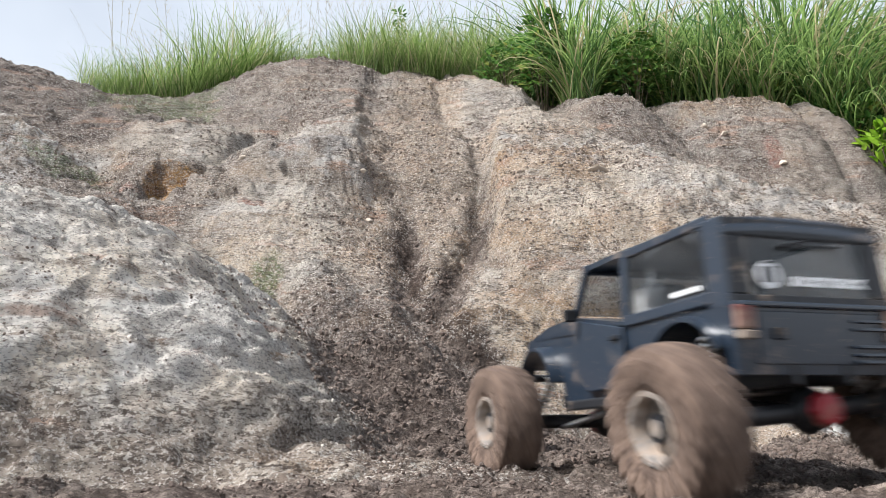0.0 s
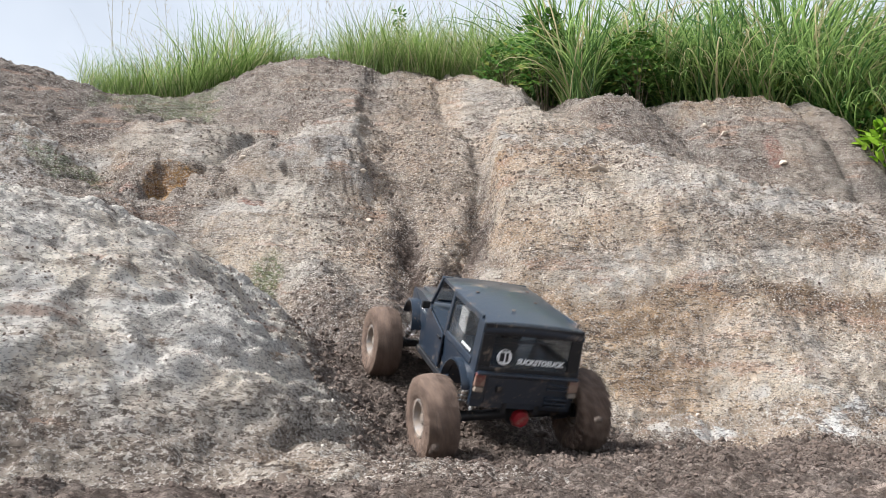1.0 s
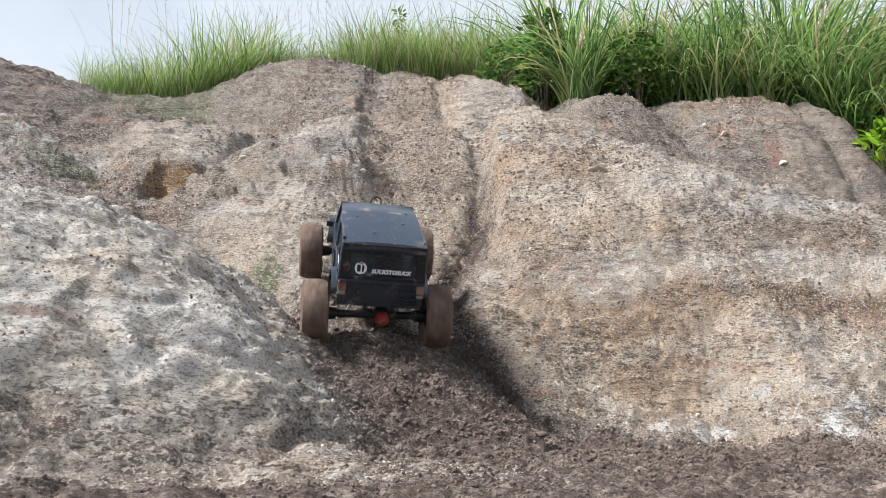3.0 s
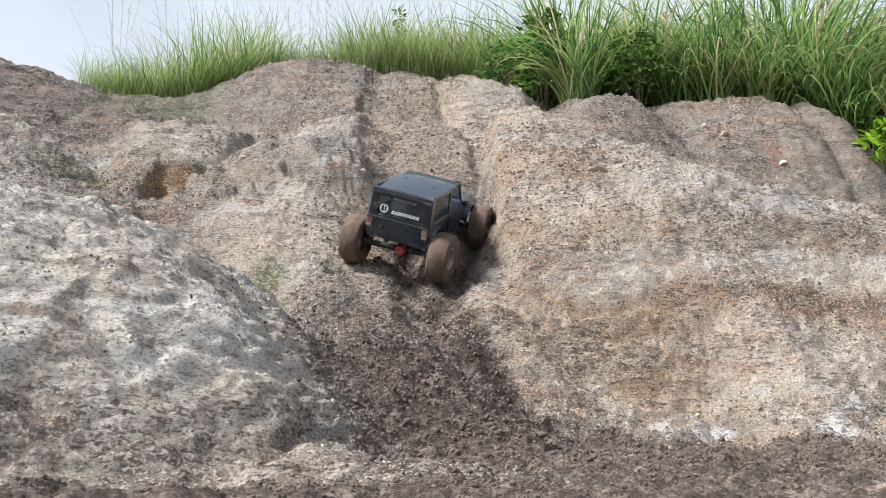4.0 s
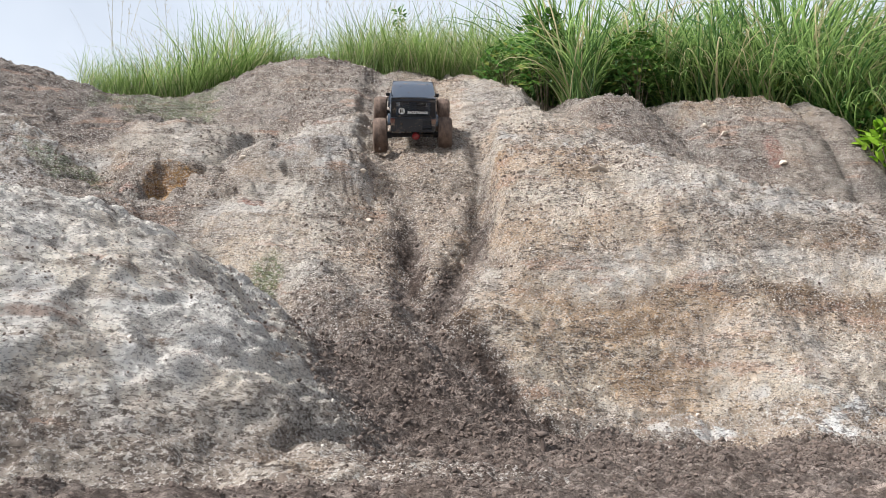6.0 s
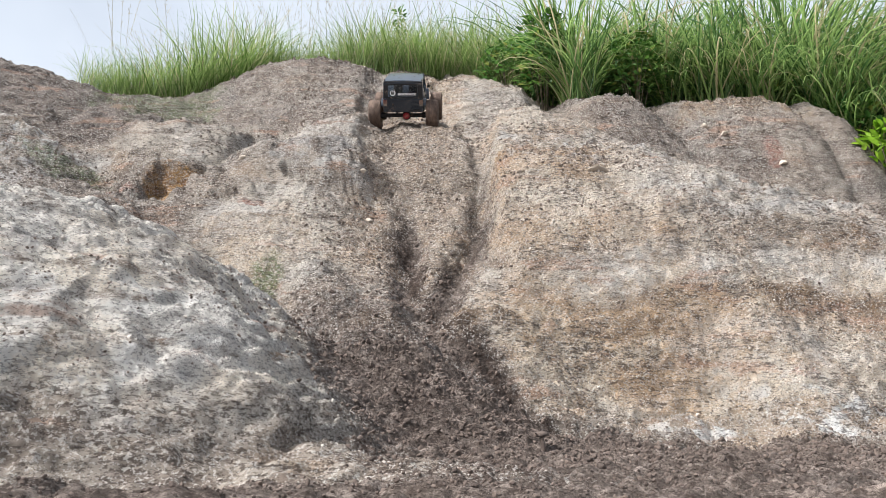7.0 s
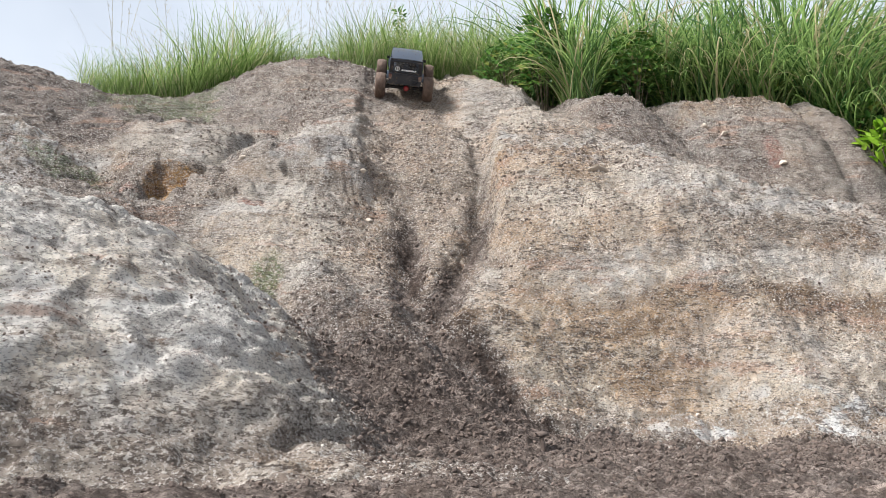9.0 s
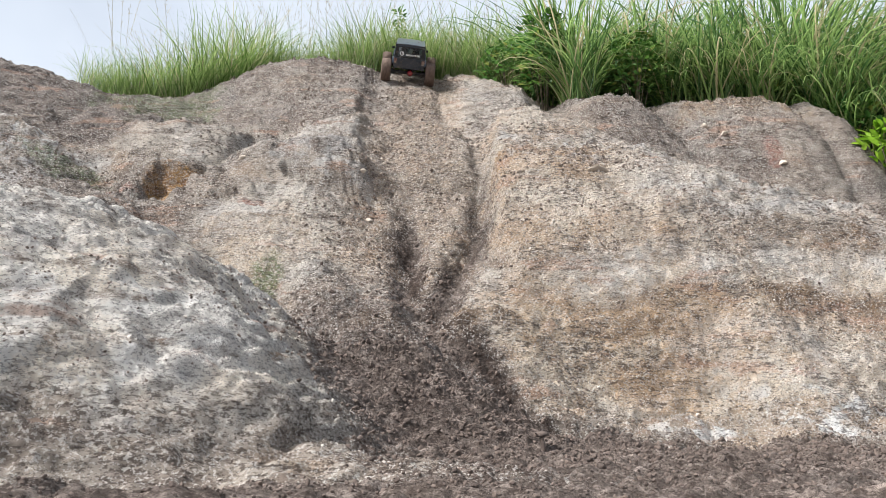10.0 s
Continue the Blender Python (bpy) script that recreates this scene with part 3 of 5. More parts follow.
# ruts and creases: damp soil plus occlusion shade put into the colour
mask("wet_and_shade", np.maximum.reduce([
    groove(GXX + 0.6 * WOB, GYY, RUT_LEFT, 0.036) * step(2.6, 2.25, GYY), 0.8 * groove(GXX + WOB, GYY, RUT_RIGHT, 0.035) * step(2.75, 2.5, GYY) * step(2.0, 2.2, GYY),
    0.15 * groove(GXX + WOB, GYY, RUT_LEFT, 0.05),
    0.4 * groove(GXX + 0.5 * WOB, GYY, ((0.28, 1.56), (0.12, 1.68), (0.0, 1.8)), 0.03), 0.2 * groove(GXX + WOB, GYY, ((-0.42, 1.75), (-0.3, 1.55), (-0.22, 1.3)), 0.07)]))
mask("mossy", np.maximum.reduce([
    0.8 * stain(GXX, GYY, -0.475, 2.0, 0.05, 0.10, 24), 0.7 * stain(GXX, GYY, -1.27, 2.45, 0.16, 0.12, 22), 0.7 * stain(GXX, GYY, -1.5, 3.75, 0.4, 0.3, 23)]))


# ---- loose earth ----
def at_height(x, y):
    x, y = np.atleast_1d(np.array(x, float)), np.atleast_1d(np.array(y, float))
    return surface(x, y)


def chunk_shape(rng, k):
    """A worn lump: an icosahedron with uneven corners."""
    bm = bmesh.new()
    bmesh.ops.create_icosphere(bm, subdivisions=1, radius=1)
    for v in bm.verts:
        v.co *= rng.uniform(0.7, 1.2)
    verts = np.array([v.co[:] for v in bm.verts])
    faces = np.array([[v.index for v in f.verts] for f in bm.faces])
    bm.free()
    return verts, faces


def scatter_lumps(name, label, mat, xs, ys, sizes, seed):
    rng = np.random.default_rng(seed)
    shapes = [chunk_shape(rng, k) for k in range(8)]
    zs = at_height(xs, ys)
    vs, fs, base = [], [], 0
    for x, y, z, s in zip(xs, ys, zs, sizes):
        verts, faces = shapes[rng.integers(8)]
        e = Euler(rng.uniform(0, 6.28, 3)).to_matrix()
        p = (verts * rng.uniform(0.6, 1.2, 3)) @ np.array(e).T * s + (x, y, z + 0.25 * s)
        vs.append(p)
        fs.append(faces + base)
        base += len(verts)
    me = bpy.data.meshes.new(name)
    me.from_pydata(np.concatenate(vs).tolist(), [], np.concatenate(fs).tolist())
    me.materials.append(mat)
    return tagged(new(name, me), label, "soil", kind="stuff")


lump_rng = np.random.default_rng(5)
lx, ly = lump_rng.uniform(-1.0, 1.1, 120000), lump_rng.uniform(0.6, 4.4, 120000)
keep = (lump_rng.uniform(0, 1, 120000) < churned(lx, ly) ** 2 * np.where(ly < 2.2, 0.7, 0.4)) & (np.abs(lx) < 0.62 * ly + 0.05)
fx_, fy_ = lump_rng.uniform(-0.75, 1.0, 26000), lump_rng.uniform(0.64, 1.6, 26000)
close = (lump_rng.uniform(0, 1, 26000) < churned(fx_, fy_)) & (np.abs(fx_) < 0.62 * fy_ + 0.05)
lx, ly = np.concatenate([lx[keep], fx_[close]]), np.concatenate([ly[keep], fy_[close]])
scatter_lumps("soil_clods", "dark brown crumbs of freshly dug soil", SOIL_CLOD, lx, ly, (0.0012 + 0.0042 * lump_rng.uniform(0, 1, len(lx)) ** 4) * np.clip(ly / 1.3, 0.6, 1.3), 6)
# dark crumbs that have rolled down over the crust, thick in drifts
dx_, dy_ = lump_rng.uniform(-2.0, 1.9, 150000), lump_rng.uniform(0.75, 4.3, 150000)
drift = step(-0.25, 0.55, fbm(dx_, dy_, 0.2, 3, 19))
keep = (np.abs(dx_) < 0.62 * dy_ + 0.05) & (churned(dx_, dy_) < 0.6) & (lump_rng.uniform(0, 1, 150000) < drift * np.where(dy_ > 1.6, 0.75, 0.5))
dx_, dy_ = dx_[keep], dy_[keep]
scatter_lumps("dark_grit", "dark brown earth crumbs strewn over pale crust", DARK_GRIT, dx_, dy_, (0.001 + 0.0034 * lump_rng.uniform(0, 1, len(dx_)) ** 3) * np.clip(dy_ / 1.6, 0.6, 1.5), 8)
px_, py_ = lump_rng.uniform(-2.2, 2.2, 12000), lump_rng.uniform(0.8, 4.2, 12000)
keep = (np.abs(px_) < 0.62 * py_ + 0.05) & (churned(px_, py_) < 0.35) & (py_ > 1.0)
px_, py_ = px_[keep], py_[keep]
scatter_lumps("grit", "pale crumbs and small stones on dry crust", PALE_GRIT, px_, py_, 0.0014 + 0.0038 * lump_rng.uniform(0, 1, len(px_)) ** 6, 7)


def stone(x, y, size, flat, seed, label):
    """A single weathered stone, half sunk in the crust."""
    rng = np.random.default_rng(seed)
    bm = bmesh.new()
    bmesh.ops.create_icosphere(bm, subdivisions=2, radius=1)
    off = rng.uniform(0, 50, 3)
    for v in bm.verts:
        k = 1 + 0.5 * noise.noise(v.co * 1.3 + Vector(off)) + 0.1 * noise.noise(v.co * 4 + Vector(off))
        v.co = Vector((v.co.x * 1.25, v.co.y, v.co.z * flat)) * k * size
    me = bpy.data.meshes.new("stone")
    bm.to_mesh(me)
    bm.free()
    me.materials.append(STONE)
    ob = tagged(new("stone", me), label, "stone", "pale stones in the bank")
    ob.matrix_basis = pose(x, y, float(at_height(x, y)[0]) - 0.5 * size * flat, 38, 0, rng.uniform(0, 360))


for k, (x, y, size, flat, label) in enumerate((
        (-0.237, 2.344, 0.013, 0.8, "small white stone on brown crust"), (-0.325, 2.344, 0.011, 0.8, "small white stone on brown crust"),
        (0.499, 2.32, 0.026, 0.2, "flat cream-coloured stone set in the crust"), (1.323, 3.588, 0.022, 0.5, "blocky tan stone on the back hump"),
        (1.40, 3.53, 0.018, 0.5, "blocky tan stone on the back hump"), (-0.427, 1.144, 0.008, 0.6, "small white chip of stone"),
        (-0.28, 2.5, 0.012, 0.7, "small white stone at a ledge"), (1.62, 3.42, 0.016, 0.7, "small rounded tan stone"), (-0.70, 2.5, 0.014, 0.6, "grey stone at the foot of a ledge"))):
    stone(x, y, size, flat, 300 + k, label)


# ---- plants on top of the bank ----
def blades(rng, n, spread, height, width, lean, droop, segs=5):
    """A tuft of folded, arching blades round the origin: vertices and faces."""
    vs, fs = [], []
    for _ in range(n):
        a, r = rng.uniform(0, 2 * math.pi), spread * math.sqrt(rng.uniform(0, 1))
        bx, by = r * math.cos(a), r * math.sin(a)
        h, w = height * rng.uniform(0.55, 1.1), width * rng.uniform(0.6, 1.2)
        d = rng.uniform(0, 2 * math.pi)
        tilt, bend = lean * rng.uniform(0.2, 1.2), droop * rng.uniform(0.3, 1.3)
        out, side = np.array([math.cos(d), math.sin(d), 0]), np.array([-math.sin(d), math.cos(d), 0])
        p, ang, base = np.array([bx, by, -0.03]), tilt, len(vs)
        for k in range(segs + 1):
            t = k / segs
            ww = w * (1 - t) ** 0.7 * (0.6 + 0.4 * min(1, 4 * t)) + 0.0004
            fold = out * math.cos(ang) * ww * 0.35 - np.array([0, 0, math.sin(ang)]) * ww * 0.35
            vs += [p - side * ww / 2 + fold, p.copy(), p + side * ww / 2 + fold]
            step_ = h / segs
            p = p + (out * math.sin(ang) + np.array([0, 0, math.cos(ang)])) * step_
            ang += bend / segs * (0.4 + 1.4 * t)
        for k in range(segs):
            i = base + 3 * k
            fs += [(i, i + 1, i + 4, i + 3), (i + 1, i + 2, i + 5, i + 4)]
    return np.array(vs), fs


def mesh_of(name, chunks, mat):
    vs, fs, base = [], [], 0
    for v, f in chunks:
        vs.append(v)
        fs += [tuple(i + base for i in q) for q in f]
        base += len(v)
    me = bpy.data.meshes.new(name)
    me.from_pydata(np.concatenate(vs).tolist(), [], fs)
    me.polygons.foreach_set("use_smooth", np.ones(len(fs), bool))
    me.materials.append(mat)
    return me


def plumes(rng, n, height):
    """Thin flower stalks with a loose feathery head."""
    vs, fs = [], []
    for _ in range(n):
        a, r, d = rng.uniform(0, 6.28), 0.05 * rng.uniform(0, 1), rng.uniform(0, 6.28)
        p, ang, h = np.array([r * math.cos(a), r * math.sin(a), 0.0]), rng.uniform(0.02, 0.25), height * rng.uniform(0.8, 1.15)
        out, side = np.array([math.cos(d), math.sin(d), 0]), np.array([-math.sin(d), math.cos(d), 0])
        for k in range(9):
            q = p + (out * math.sin(ang) + np.array([0, 0, math.cos(ang)])) * h / 9
            i, w = len(vs), 0.0016
            vs += [p - side * w / 2, p + side * w / 2, q + side * w / 2, q - side * w / 2]
            fs.append((i, i + 1, i + 2, i + 3))
            if k >= 6:
                for _ in range(6):
                    o = p + (q - p) * rng.uniform(0, 1)
                    s = np.array([rng.uniform(-1, 1), rng.uniform(-1, 1), rng.uniform(0.5, 1.6)])
                    s = s / np.linalg.norm(s) * rng.uniform(0.012, 0.03)
                    i = len(vs)
                    vs += [o, o + s * 0.5 + side * 0.0014, o + s, o + s * 0.5 - side * 0.0014]
                    fs.append((i, i + 1, i + 2, i + 3))
            p, ang = q, ang + rng.uniform(0.0, 0.1)
    return np.array(vs), fs


def leaves(rng, n, spread, height, length, width):
    """Leaves on upright and side twigs, thick at the top."""
    vs, fs = [], []
    for _ in range(n):
        a, t = rng.uniform(0, 6.28), rng.uniform(0.08, 1) ** 0.7
        r = spread * (0.35 + 0.65 * math.sin(math.pi * min(1, 0.15 + 0.8 * t))) * rng.uniform(0.15, 1) ** 0.5
        o = np.array([r * math.cos(a), r * math.sin(a), height * t])
        d = np.array([math.cos(a + rng.normal(0, 0.7)), math.sin(a + rng.normal(0, 0.7)), rng.uniform(-0.5, 0.7)])
        d /= np.linalg.norm(d)
        s = np.cross(d, (0, 0, 1)) + rng.normal(0, 0.3, 3)
        s /= np.linalg.norm(s)
        up = np.cross(s, d)
        L, w, i = length * rng.uniform(0.6, 1.2), width * rng.uniform(0.7, 1.2), len(vs)
        vs += [o, o + d * L * 0.35 + s * w / 2 + up * w * 0.2, o + d * L * 0.4, o + d * L * 0.35 - s * w / 2 + up * w * 0.2,
               o + d * L * 0.75 + s * w / 3 + up * w * 0.1, o + d * L - up * w * 0.2, o + d * L * 0.75 - s * w / 3 + up * w * 0.1]
        fs += [(i, i + 1, i + 2), (i, i + 2, i + 3), (i + 1, i + 4, i + 5, i + 2), (i + 2, i + 5, i + 6, i + 3)]
    return np.array(vs), fs


def twigs(rng, n, spread, height):
    vs, fs = [], []
    for _ in range(n):
        a, r = rng.uniform(0, 6.28), spread * rng.uniform(0.1, 0.9)
        top = np.array([r * math.cos(a), r * math.sin(a), height * rng.uniform(0.6, 0.98)])
        foot = np.array([0.25 * top[0], 0.25 * top[1], -0.03])
        i = len(vs)
        for p, w in ((foot, 0.004), ((foot + top) / 2 + (0, 0, 0.04), 0.003), (top, 0.001)):
            vs += [p + np.array([w * math.cos(k * 2.094), w * math.sin(k * 2.094), 0]) for k in range(3)]
        for lv in (0, 3):
            fs += [(i + lv + k, i + lv + (k + 1) % 3, i + lv + 3 + (k + 1) % 3, i + lv + 3 + k) for k in range(3)]
    return np.array(vs), fs


plant_rng = np.random.default_rng(12)


def shifted(chunk, x, y, z, turn=0.0, size=1.0):
    v, f = chunk
    c, s = math.cos(turn) * size, math.sin(turn) * size
    w = np.stack([v[:, 0] * c - v[:, 1] * s + x, v[:, 0] * s + v[:, 1] * c + y, v[:, 2] * size + z], -1)
    return w, f


# a strip of light grass along the knoll and the crest behind it
tuft_kinds = [blades(plant_rng, 18, 0.09, 0.52, 0.0072, 0.5, 1.5) for _ in range(12)]
chunks = []
for _ in range(1250):
    gx_ = plant_rng.uniform(-2.12, 0.62)
    back = 4.42 if gx_ > -1.05 else 4.42 - 0.35 * min(1, (-1.05 - gx_) / 0.5)
    gy_ = back + 0.9 * plant_rng.uniform(0, 1) ** 1.4
    tall = float(np.interp(gx_, (-2.12, -1.9, -1.2, -0.5, 0.2, 0.6), (0.5, 0.85, 0.95, 1.0, 1.15, 1.1)))
    chunks.append(shifted(tuft_kinds[plant_rng.integers(12)], gx_, gy_, float(at_height(gx_, gy_)[0]), plant_rng.uniform(0, 6.28), tall * plant_rng.uniform(0.6, 1.2) * (0.85 + 0.35 * float(value_noise(np.array([gx_ / 0.22]), np.array([gy_ / 0.3]), 77)[0]))))
tagged(new("crest_grass", mesh_of("crest_grass", chunks, GRASS)), "light green grass along the crest of the bank", "grass", kind="stuff")
head_kinds = [plumes(plant_rng, 3, 0.74) for _ in range(6)]
chunks = []
for _ in range(110):
    gx_, gy_ = plant_rng.uniform(-2.25, 0.7), plant_rng.uniform(4.4, 5.1)
    chunks.append(shifted(head_kinds[plant_rng.integers(6)], gx_, gy_, float(at_height(gx_, gy_)[0]), plant_rng.uniform(0, 6.28), plant_rng.uniform(0.7, 1.1)))
tagged(new("grass_plumes", mesh_of("grass_plumes", chunks, PLUME)), "thin pale flower plumes above the crest grass", "grass", kind="stuff")

# big tussocks behind the right humps
tussock_meshes = [mesh_of("grass_tussock", [blades(plant_rng, 150, 0.14, 1.02, 0.017, 0.5, 2.2, 8)], REED) for _ in range(6)]
for k in range(68):
    row = k // 17
    gx_ = 0.72 + 2.4 * (k % 17) / 16 + plant_rng.uniform(-0.1, 0.1)
    gy_ = (4.02, 4.3, 4.6, 5.0)[row] + plant_rng.uniform(-0.1, 0.12)
    if row == 0 and min(abs(gx_ - 0.6), abs(gx_ - 1.08)) < 0.16:
        continue
    ob = new("grass_tussock", tussock_meshes[k % 6])
    z_, s_ = float(at_height(gx_, gy_)[0]), plant_rng.uniform(0.75, 1.1) * (0.72, 1.0, 1.15, 1.2)[row] * (1.3 if gx_ > 2.1 else 1.0)
    ob.matrix_basis = pose(gx_, gy_, z_, 0, 0, plant_rng.uniform(0, 360)) @ Matrix.Scale(s_, 4)
    tagged(ob, "tall arching tussock of coarse green grass", "grass tussock", "tussocks on the bank")


# leafy shrubs between the tussocks
def shrub(name, label, x, y, spread, height, count, length, width, mat, seed):
    rng = np.random.default_rng(seed)
    ob = tagged(new(name), label, "shrub", "shrubs on the bank")
    ob.matrix_basis = pose(x, y, float(at_height(x, y)[0]))
    stem = new("stem", mesh_of("stem", [twigs(rng, 9, spread, height)], BARK))
    crown = new("crown", mesh_of("crown", [leaves(rng, count, spread, height, length, width)], mat))
    stem.parent = crown.parent = ob
    return ob


shrub("shrub", "dark green leafy shrub among tall grass", 0.60, 4.12, 0.17, 0.62, 620, 0.055, 0.026, BUSH_LEAF, 31)
shrub("shrub", "low dark green leafy shrub beside the knoll", 0.42, 4.3, 0.2, 0.3, 420, 0.05, 0.024, BUSH_LEAF, 32)
shrub("shrub", "small-leaved green shrub before tall grass", 1.08, 3.96, 0.2, 0.48, 850, 0.042, 0.02, BUSH_LEAF, 33)
shrub("shrub", "dark green leafy shrub among tall grass", 1.75, 4.15, 0.26, 0.34, 500, 0.06, 0.03, BUSH_LEAF, 34)
shrub("shrub", "dark green leafy shrub among tall grass", 2.3, 3.95, 0.26, 0.4, 500, 0.07, 0.03, BUSH_LEAF, 35)
# extra shrubs, added only to make the gaps between tussocks dark
for sx_, sy_, sr_, sh_ in ((0.85, 4.2, 0.16, 0.4), (1.35, 4.15, 0.2, 0.36), (1.5, 4.45, 0.24, 0.62), (2.02, 4.2, 0.22, 0.42), (2.5, 4.2, 0.3, 0.9), (2.25, 4.5, 0.3, 0.8)):
    shrub("shrub", "dark green shrub added to darken gaps in tall grass", sx_, sy_, sr_, sh_, 520, 0.06, 0.026, BUSH_LEAF, int(40 + 10 * sx_))
shrub("fern", "bright lime-green leafy plant at the bank's edge", 2.2, 3.52, 0.16, 0.26, 170, 0.11, 0.03, BRIGHT_LEAF, 36)
shrub("weed", "tall narrow weed standing above crest grass", -0.31, 4.85, 0.05, 0.62, 150, 0.045, 0.018, BUSH_LEAF, 37)


# a broken root that sticks out of the churned soil
def root_stub(x, y):
    ob = tagged(new("root_stub"), "short broken root with a clod on it", "root")
    ob.matrix_basis = pose(x, y, float(at_height(x, y)[0]), 0, 0, 20)
    rng = np.random.default_rng(3)
    v, f = [], []
    path = [np.array(p) for p in ((0, 0, -0.01), (0.002, 0, 0.01), (0.000, 0.002, 0.022), (-0.012, 0.002, 0.030), (-0.026, 0.0, 0.031))]
    for i, p in enumerate(path):
        r = (0.005, 0.0045, 0.004, 0.003, 0.0015)[i]
        v += [p + np.array([r * math.cos(k * 1.047), r * math.sin(k * 1.047), 0.3 * r * math.sin(k * 1.047)]) for k in range(6)]
    for i in range(4):
        f += [(6 * i + k, 6 * i + (k + 1) % 6, 6 * i + 6 + (k + 1) % 6, 6 * i + 6 + k) for k in range(6)]
    stem = new("stem", mesh_of("stem", [(np.array(v), f)], SOIL_CLOD))
    verts, faces = chunk_shape(rng, 0)
    clod = new("clod", mesh_of("clod", [(verts * (0.018, 0.012, 0.007) + (0.004, 0.006, 0.026), [tuple(int(i) for i in q) for q in faces])], SOIL_CLOD))
    stem.parent = clod.parent = ob


root_stub(0.172, 1.348)


# ---- the radio-controlled truck ----
AXLE_BACK, AXLE_FRONT, WHEEL_R = -0.1685, 0.1675, 0.07
TRACK_BACK, TRACK_FRONT = 0.1285, 0.1365


def part(name, bm, mat, parent, label=""):
    me = bpy.data.meshes.new(name)
    bmesh.ops.recalc_face_normals(bm, faces=bm.faces)
    bm.to_mesh(me)
    bm.free()
    me.materials.append(mat)
    ob = new(name, me)
    ob.parent = parent
    return tagged(ob, label)


def smooth(ob, angle=40):
    me = ob.data
    me.polygons.foreach_set("use_smooth", np.ones(len(me.polygons), bool))
    me.set_sharp_from_angle(angle=radians(angle))
    return ob


def block(x0, x1, y0, y1, z0, z1, bevel=0.002, taper=1.0):
    """A rounded block; taper narrows its top."""
    bm = bmesh.new()
    cx, cy = (x0 + x1) / 2, (y0 + y1) / 2
    vs = []
    for z, k in ((z0, 1.0), (z1, taper)):
        for y in (y0, y1):
            for x in (x0, x1):
                vs.append(bm.verts.new((cx + (x - cx) * k, cy + (y - cy) * k, z)))
    for f in ((0, 2, 3, 1), (4, 5, 7, 6), (0, 1, 5, 4), (2, 6, 7, 3), (0, 4, 6, 2), (1, 3, 7, 5)):
        bm.faces.new([vs[i] for i in f])
    if bevel:
        bmesh.ops.bevel(bm, geom=bm.edges[:], offset=bevel, segments=2, affect="EDGES", profile=0.5)
    return bm


def tube(points, radius, sides=8, bm=None):
    """A round bar along a few points."""
    bm = bm or bmesh.new()
    pts = [Vector(p) for p in points]
    rings = []
    for i, p in enumerate(pts):
        d = (pts[min(i + 1, len(pts) - 1)] - pts[max(i - 1, 0)]).normalized()
        a = d.orthogonal().normalized() if i == 0 else (rings_a - d * rings_a.dot(d)).normalized()
        rings_a = a
        b = d.cross(a)
        rings.append([bm.verts.new(p + radius * (math.cos(k * 2 * math.pi / sides) * a + math.sin(k * 2 * math.pi / sides) * b)) for k in range(sides)])
    for r, s in zip(rings, rings[1:]):
        for k in range(sides):
            bm.faces.new((r[k], r[(k + 1) % sides], s[(k + 1) % sides], s[k]))
    bm.faces.new(rings[0][::-1])
    bm.faces.new(rings[-1])
    return bm


def slab(corners, thick, bevel=0.0012):
    """A flat plate on coplanar corners, thick on its inner side."""
    bm = bmesh.new()
    a = [Vector(c) for c in corners]
    n = (a[1] - a[0]).cross(a[2] - a[0]).normalized() * thick
    top, low = [bm.verts.new(p) for p in a], [bm.verts.new(p - n) for p in a]
    bm.faces.new(top)
    bm.faces.new(low[::-1])
    for i in range(len(a)):
        j = (i + 1) % len(a)
        bm.faces.new((top[j], top[i], low[i], low[j]))
    if bevel:
        bmesh.ops.bevel(bm, geom=bm.edges[:], offset=bevel, segments=2, affect="EDGES", profile=0.5)
    return bm


def lathe(profile, segs=40):
    """A ring turned about the x axis from (x, radius) pairs."""
    bm = bmesh.new()
    rings = []
    for k in range(segs):
        a = 2 * math.pi * k / segs
        rings.append([bm.verts.new((x, r * math.cos(a), r * math.sin(a))) for x, r in profile])
    for k in range(segs):
        r, s = rings[k], rings[(k + 1) % segs]
        for i in range(len(profile) - 1):
            bm.faces.new((r[i], r[i + 1], s[i + 1], s[i]))
    return bm


def half_width(y):
    return 0.0905 if y < 0.06 else 0.0905 - 0.0145 * (y - 0.06) / 0.155


def build_body(parent):
    """The lower shell, with arches over the wheels and a hood that narrows to the nose."""
    arch = lambda cy, a0, a1, r, cz: [(cy + r * math.cos(radians(a)), cz + r * math.sin(radians(a))) for a in np.linspace(a0, a1, 9)]
    side = [(-0.203, 0.096), (-0.209, 0.152), (-0.06, 0.160), (0.061, 0.184), (0.14, 0.183), (0.205, 0.174), (0.214, 0.166), (0.214, 0.138)]
    side += [(0.206, 0.138)] + arch(0.156, 25, 165, 0.052, 0.108)[1:] + [(0.098, 0.088), (-0.088, 0.088)]
    side += arch(-0.147, 15, 150, 0.052, 0.098) + [(-0.194, 0.096)]
    bm = bmesh.new()
    low = lambda z: 1.0 if z > 0.13 else 0.955
    left = [bm.verts.new((-half_width(y) * low(z), y, z)) for y, z in side]
    right = [bm.verts.new((half_width(y) * low(z), y, z)) for y, z in side]
    bm.faces.new(left)
    bm.faces.new(right[::-1])
    for i in range(len(side)):
        j = (i + 1) % len(side)
        bm.faces.new((left[j], left[i], right[i], right[j]))
    bmesh.ops.bevel(bm, geom=[e for e in bm.edges if e.calc_face_angle(0) > 0.9], offset=0.004, segments=2, affect="EDGES", profile=0.5)
    return smooth(part("body", bm, PAINT, parent), 35)


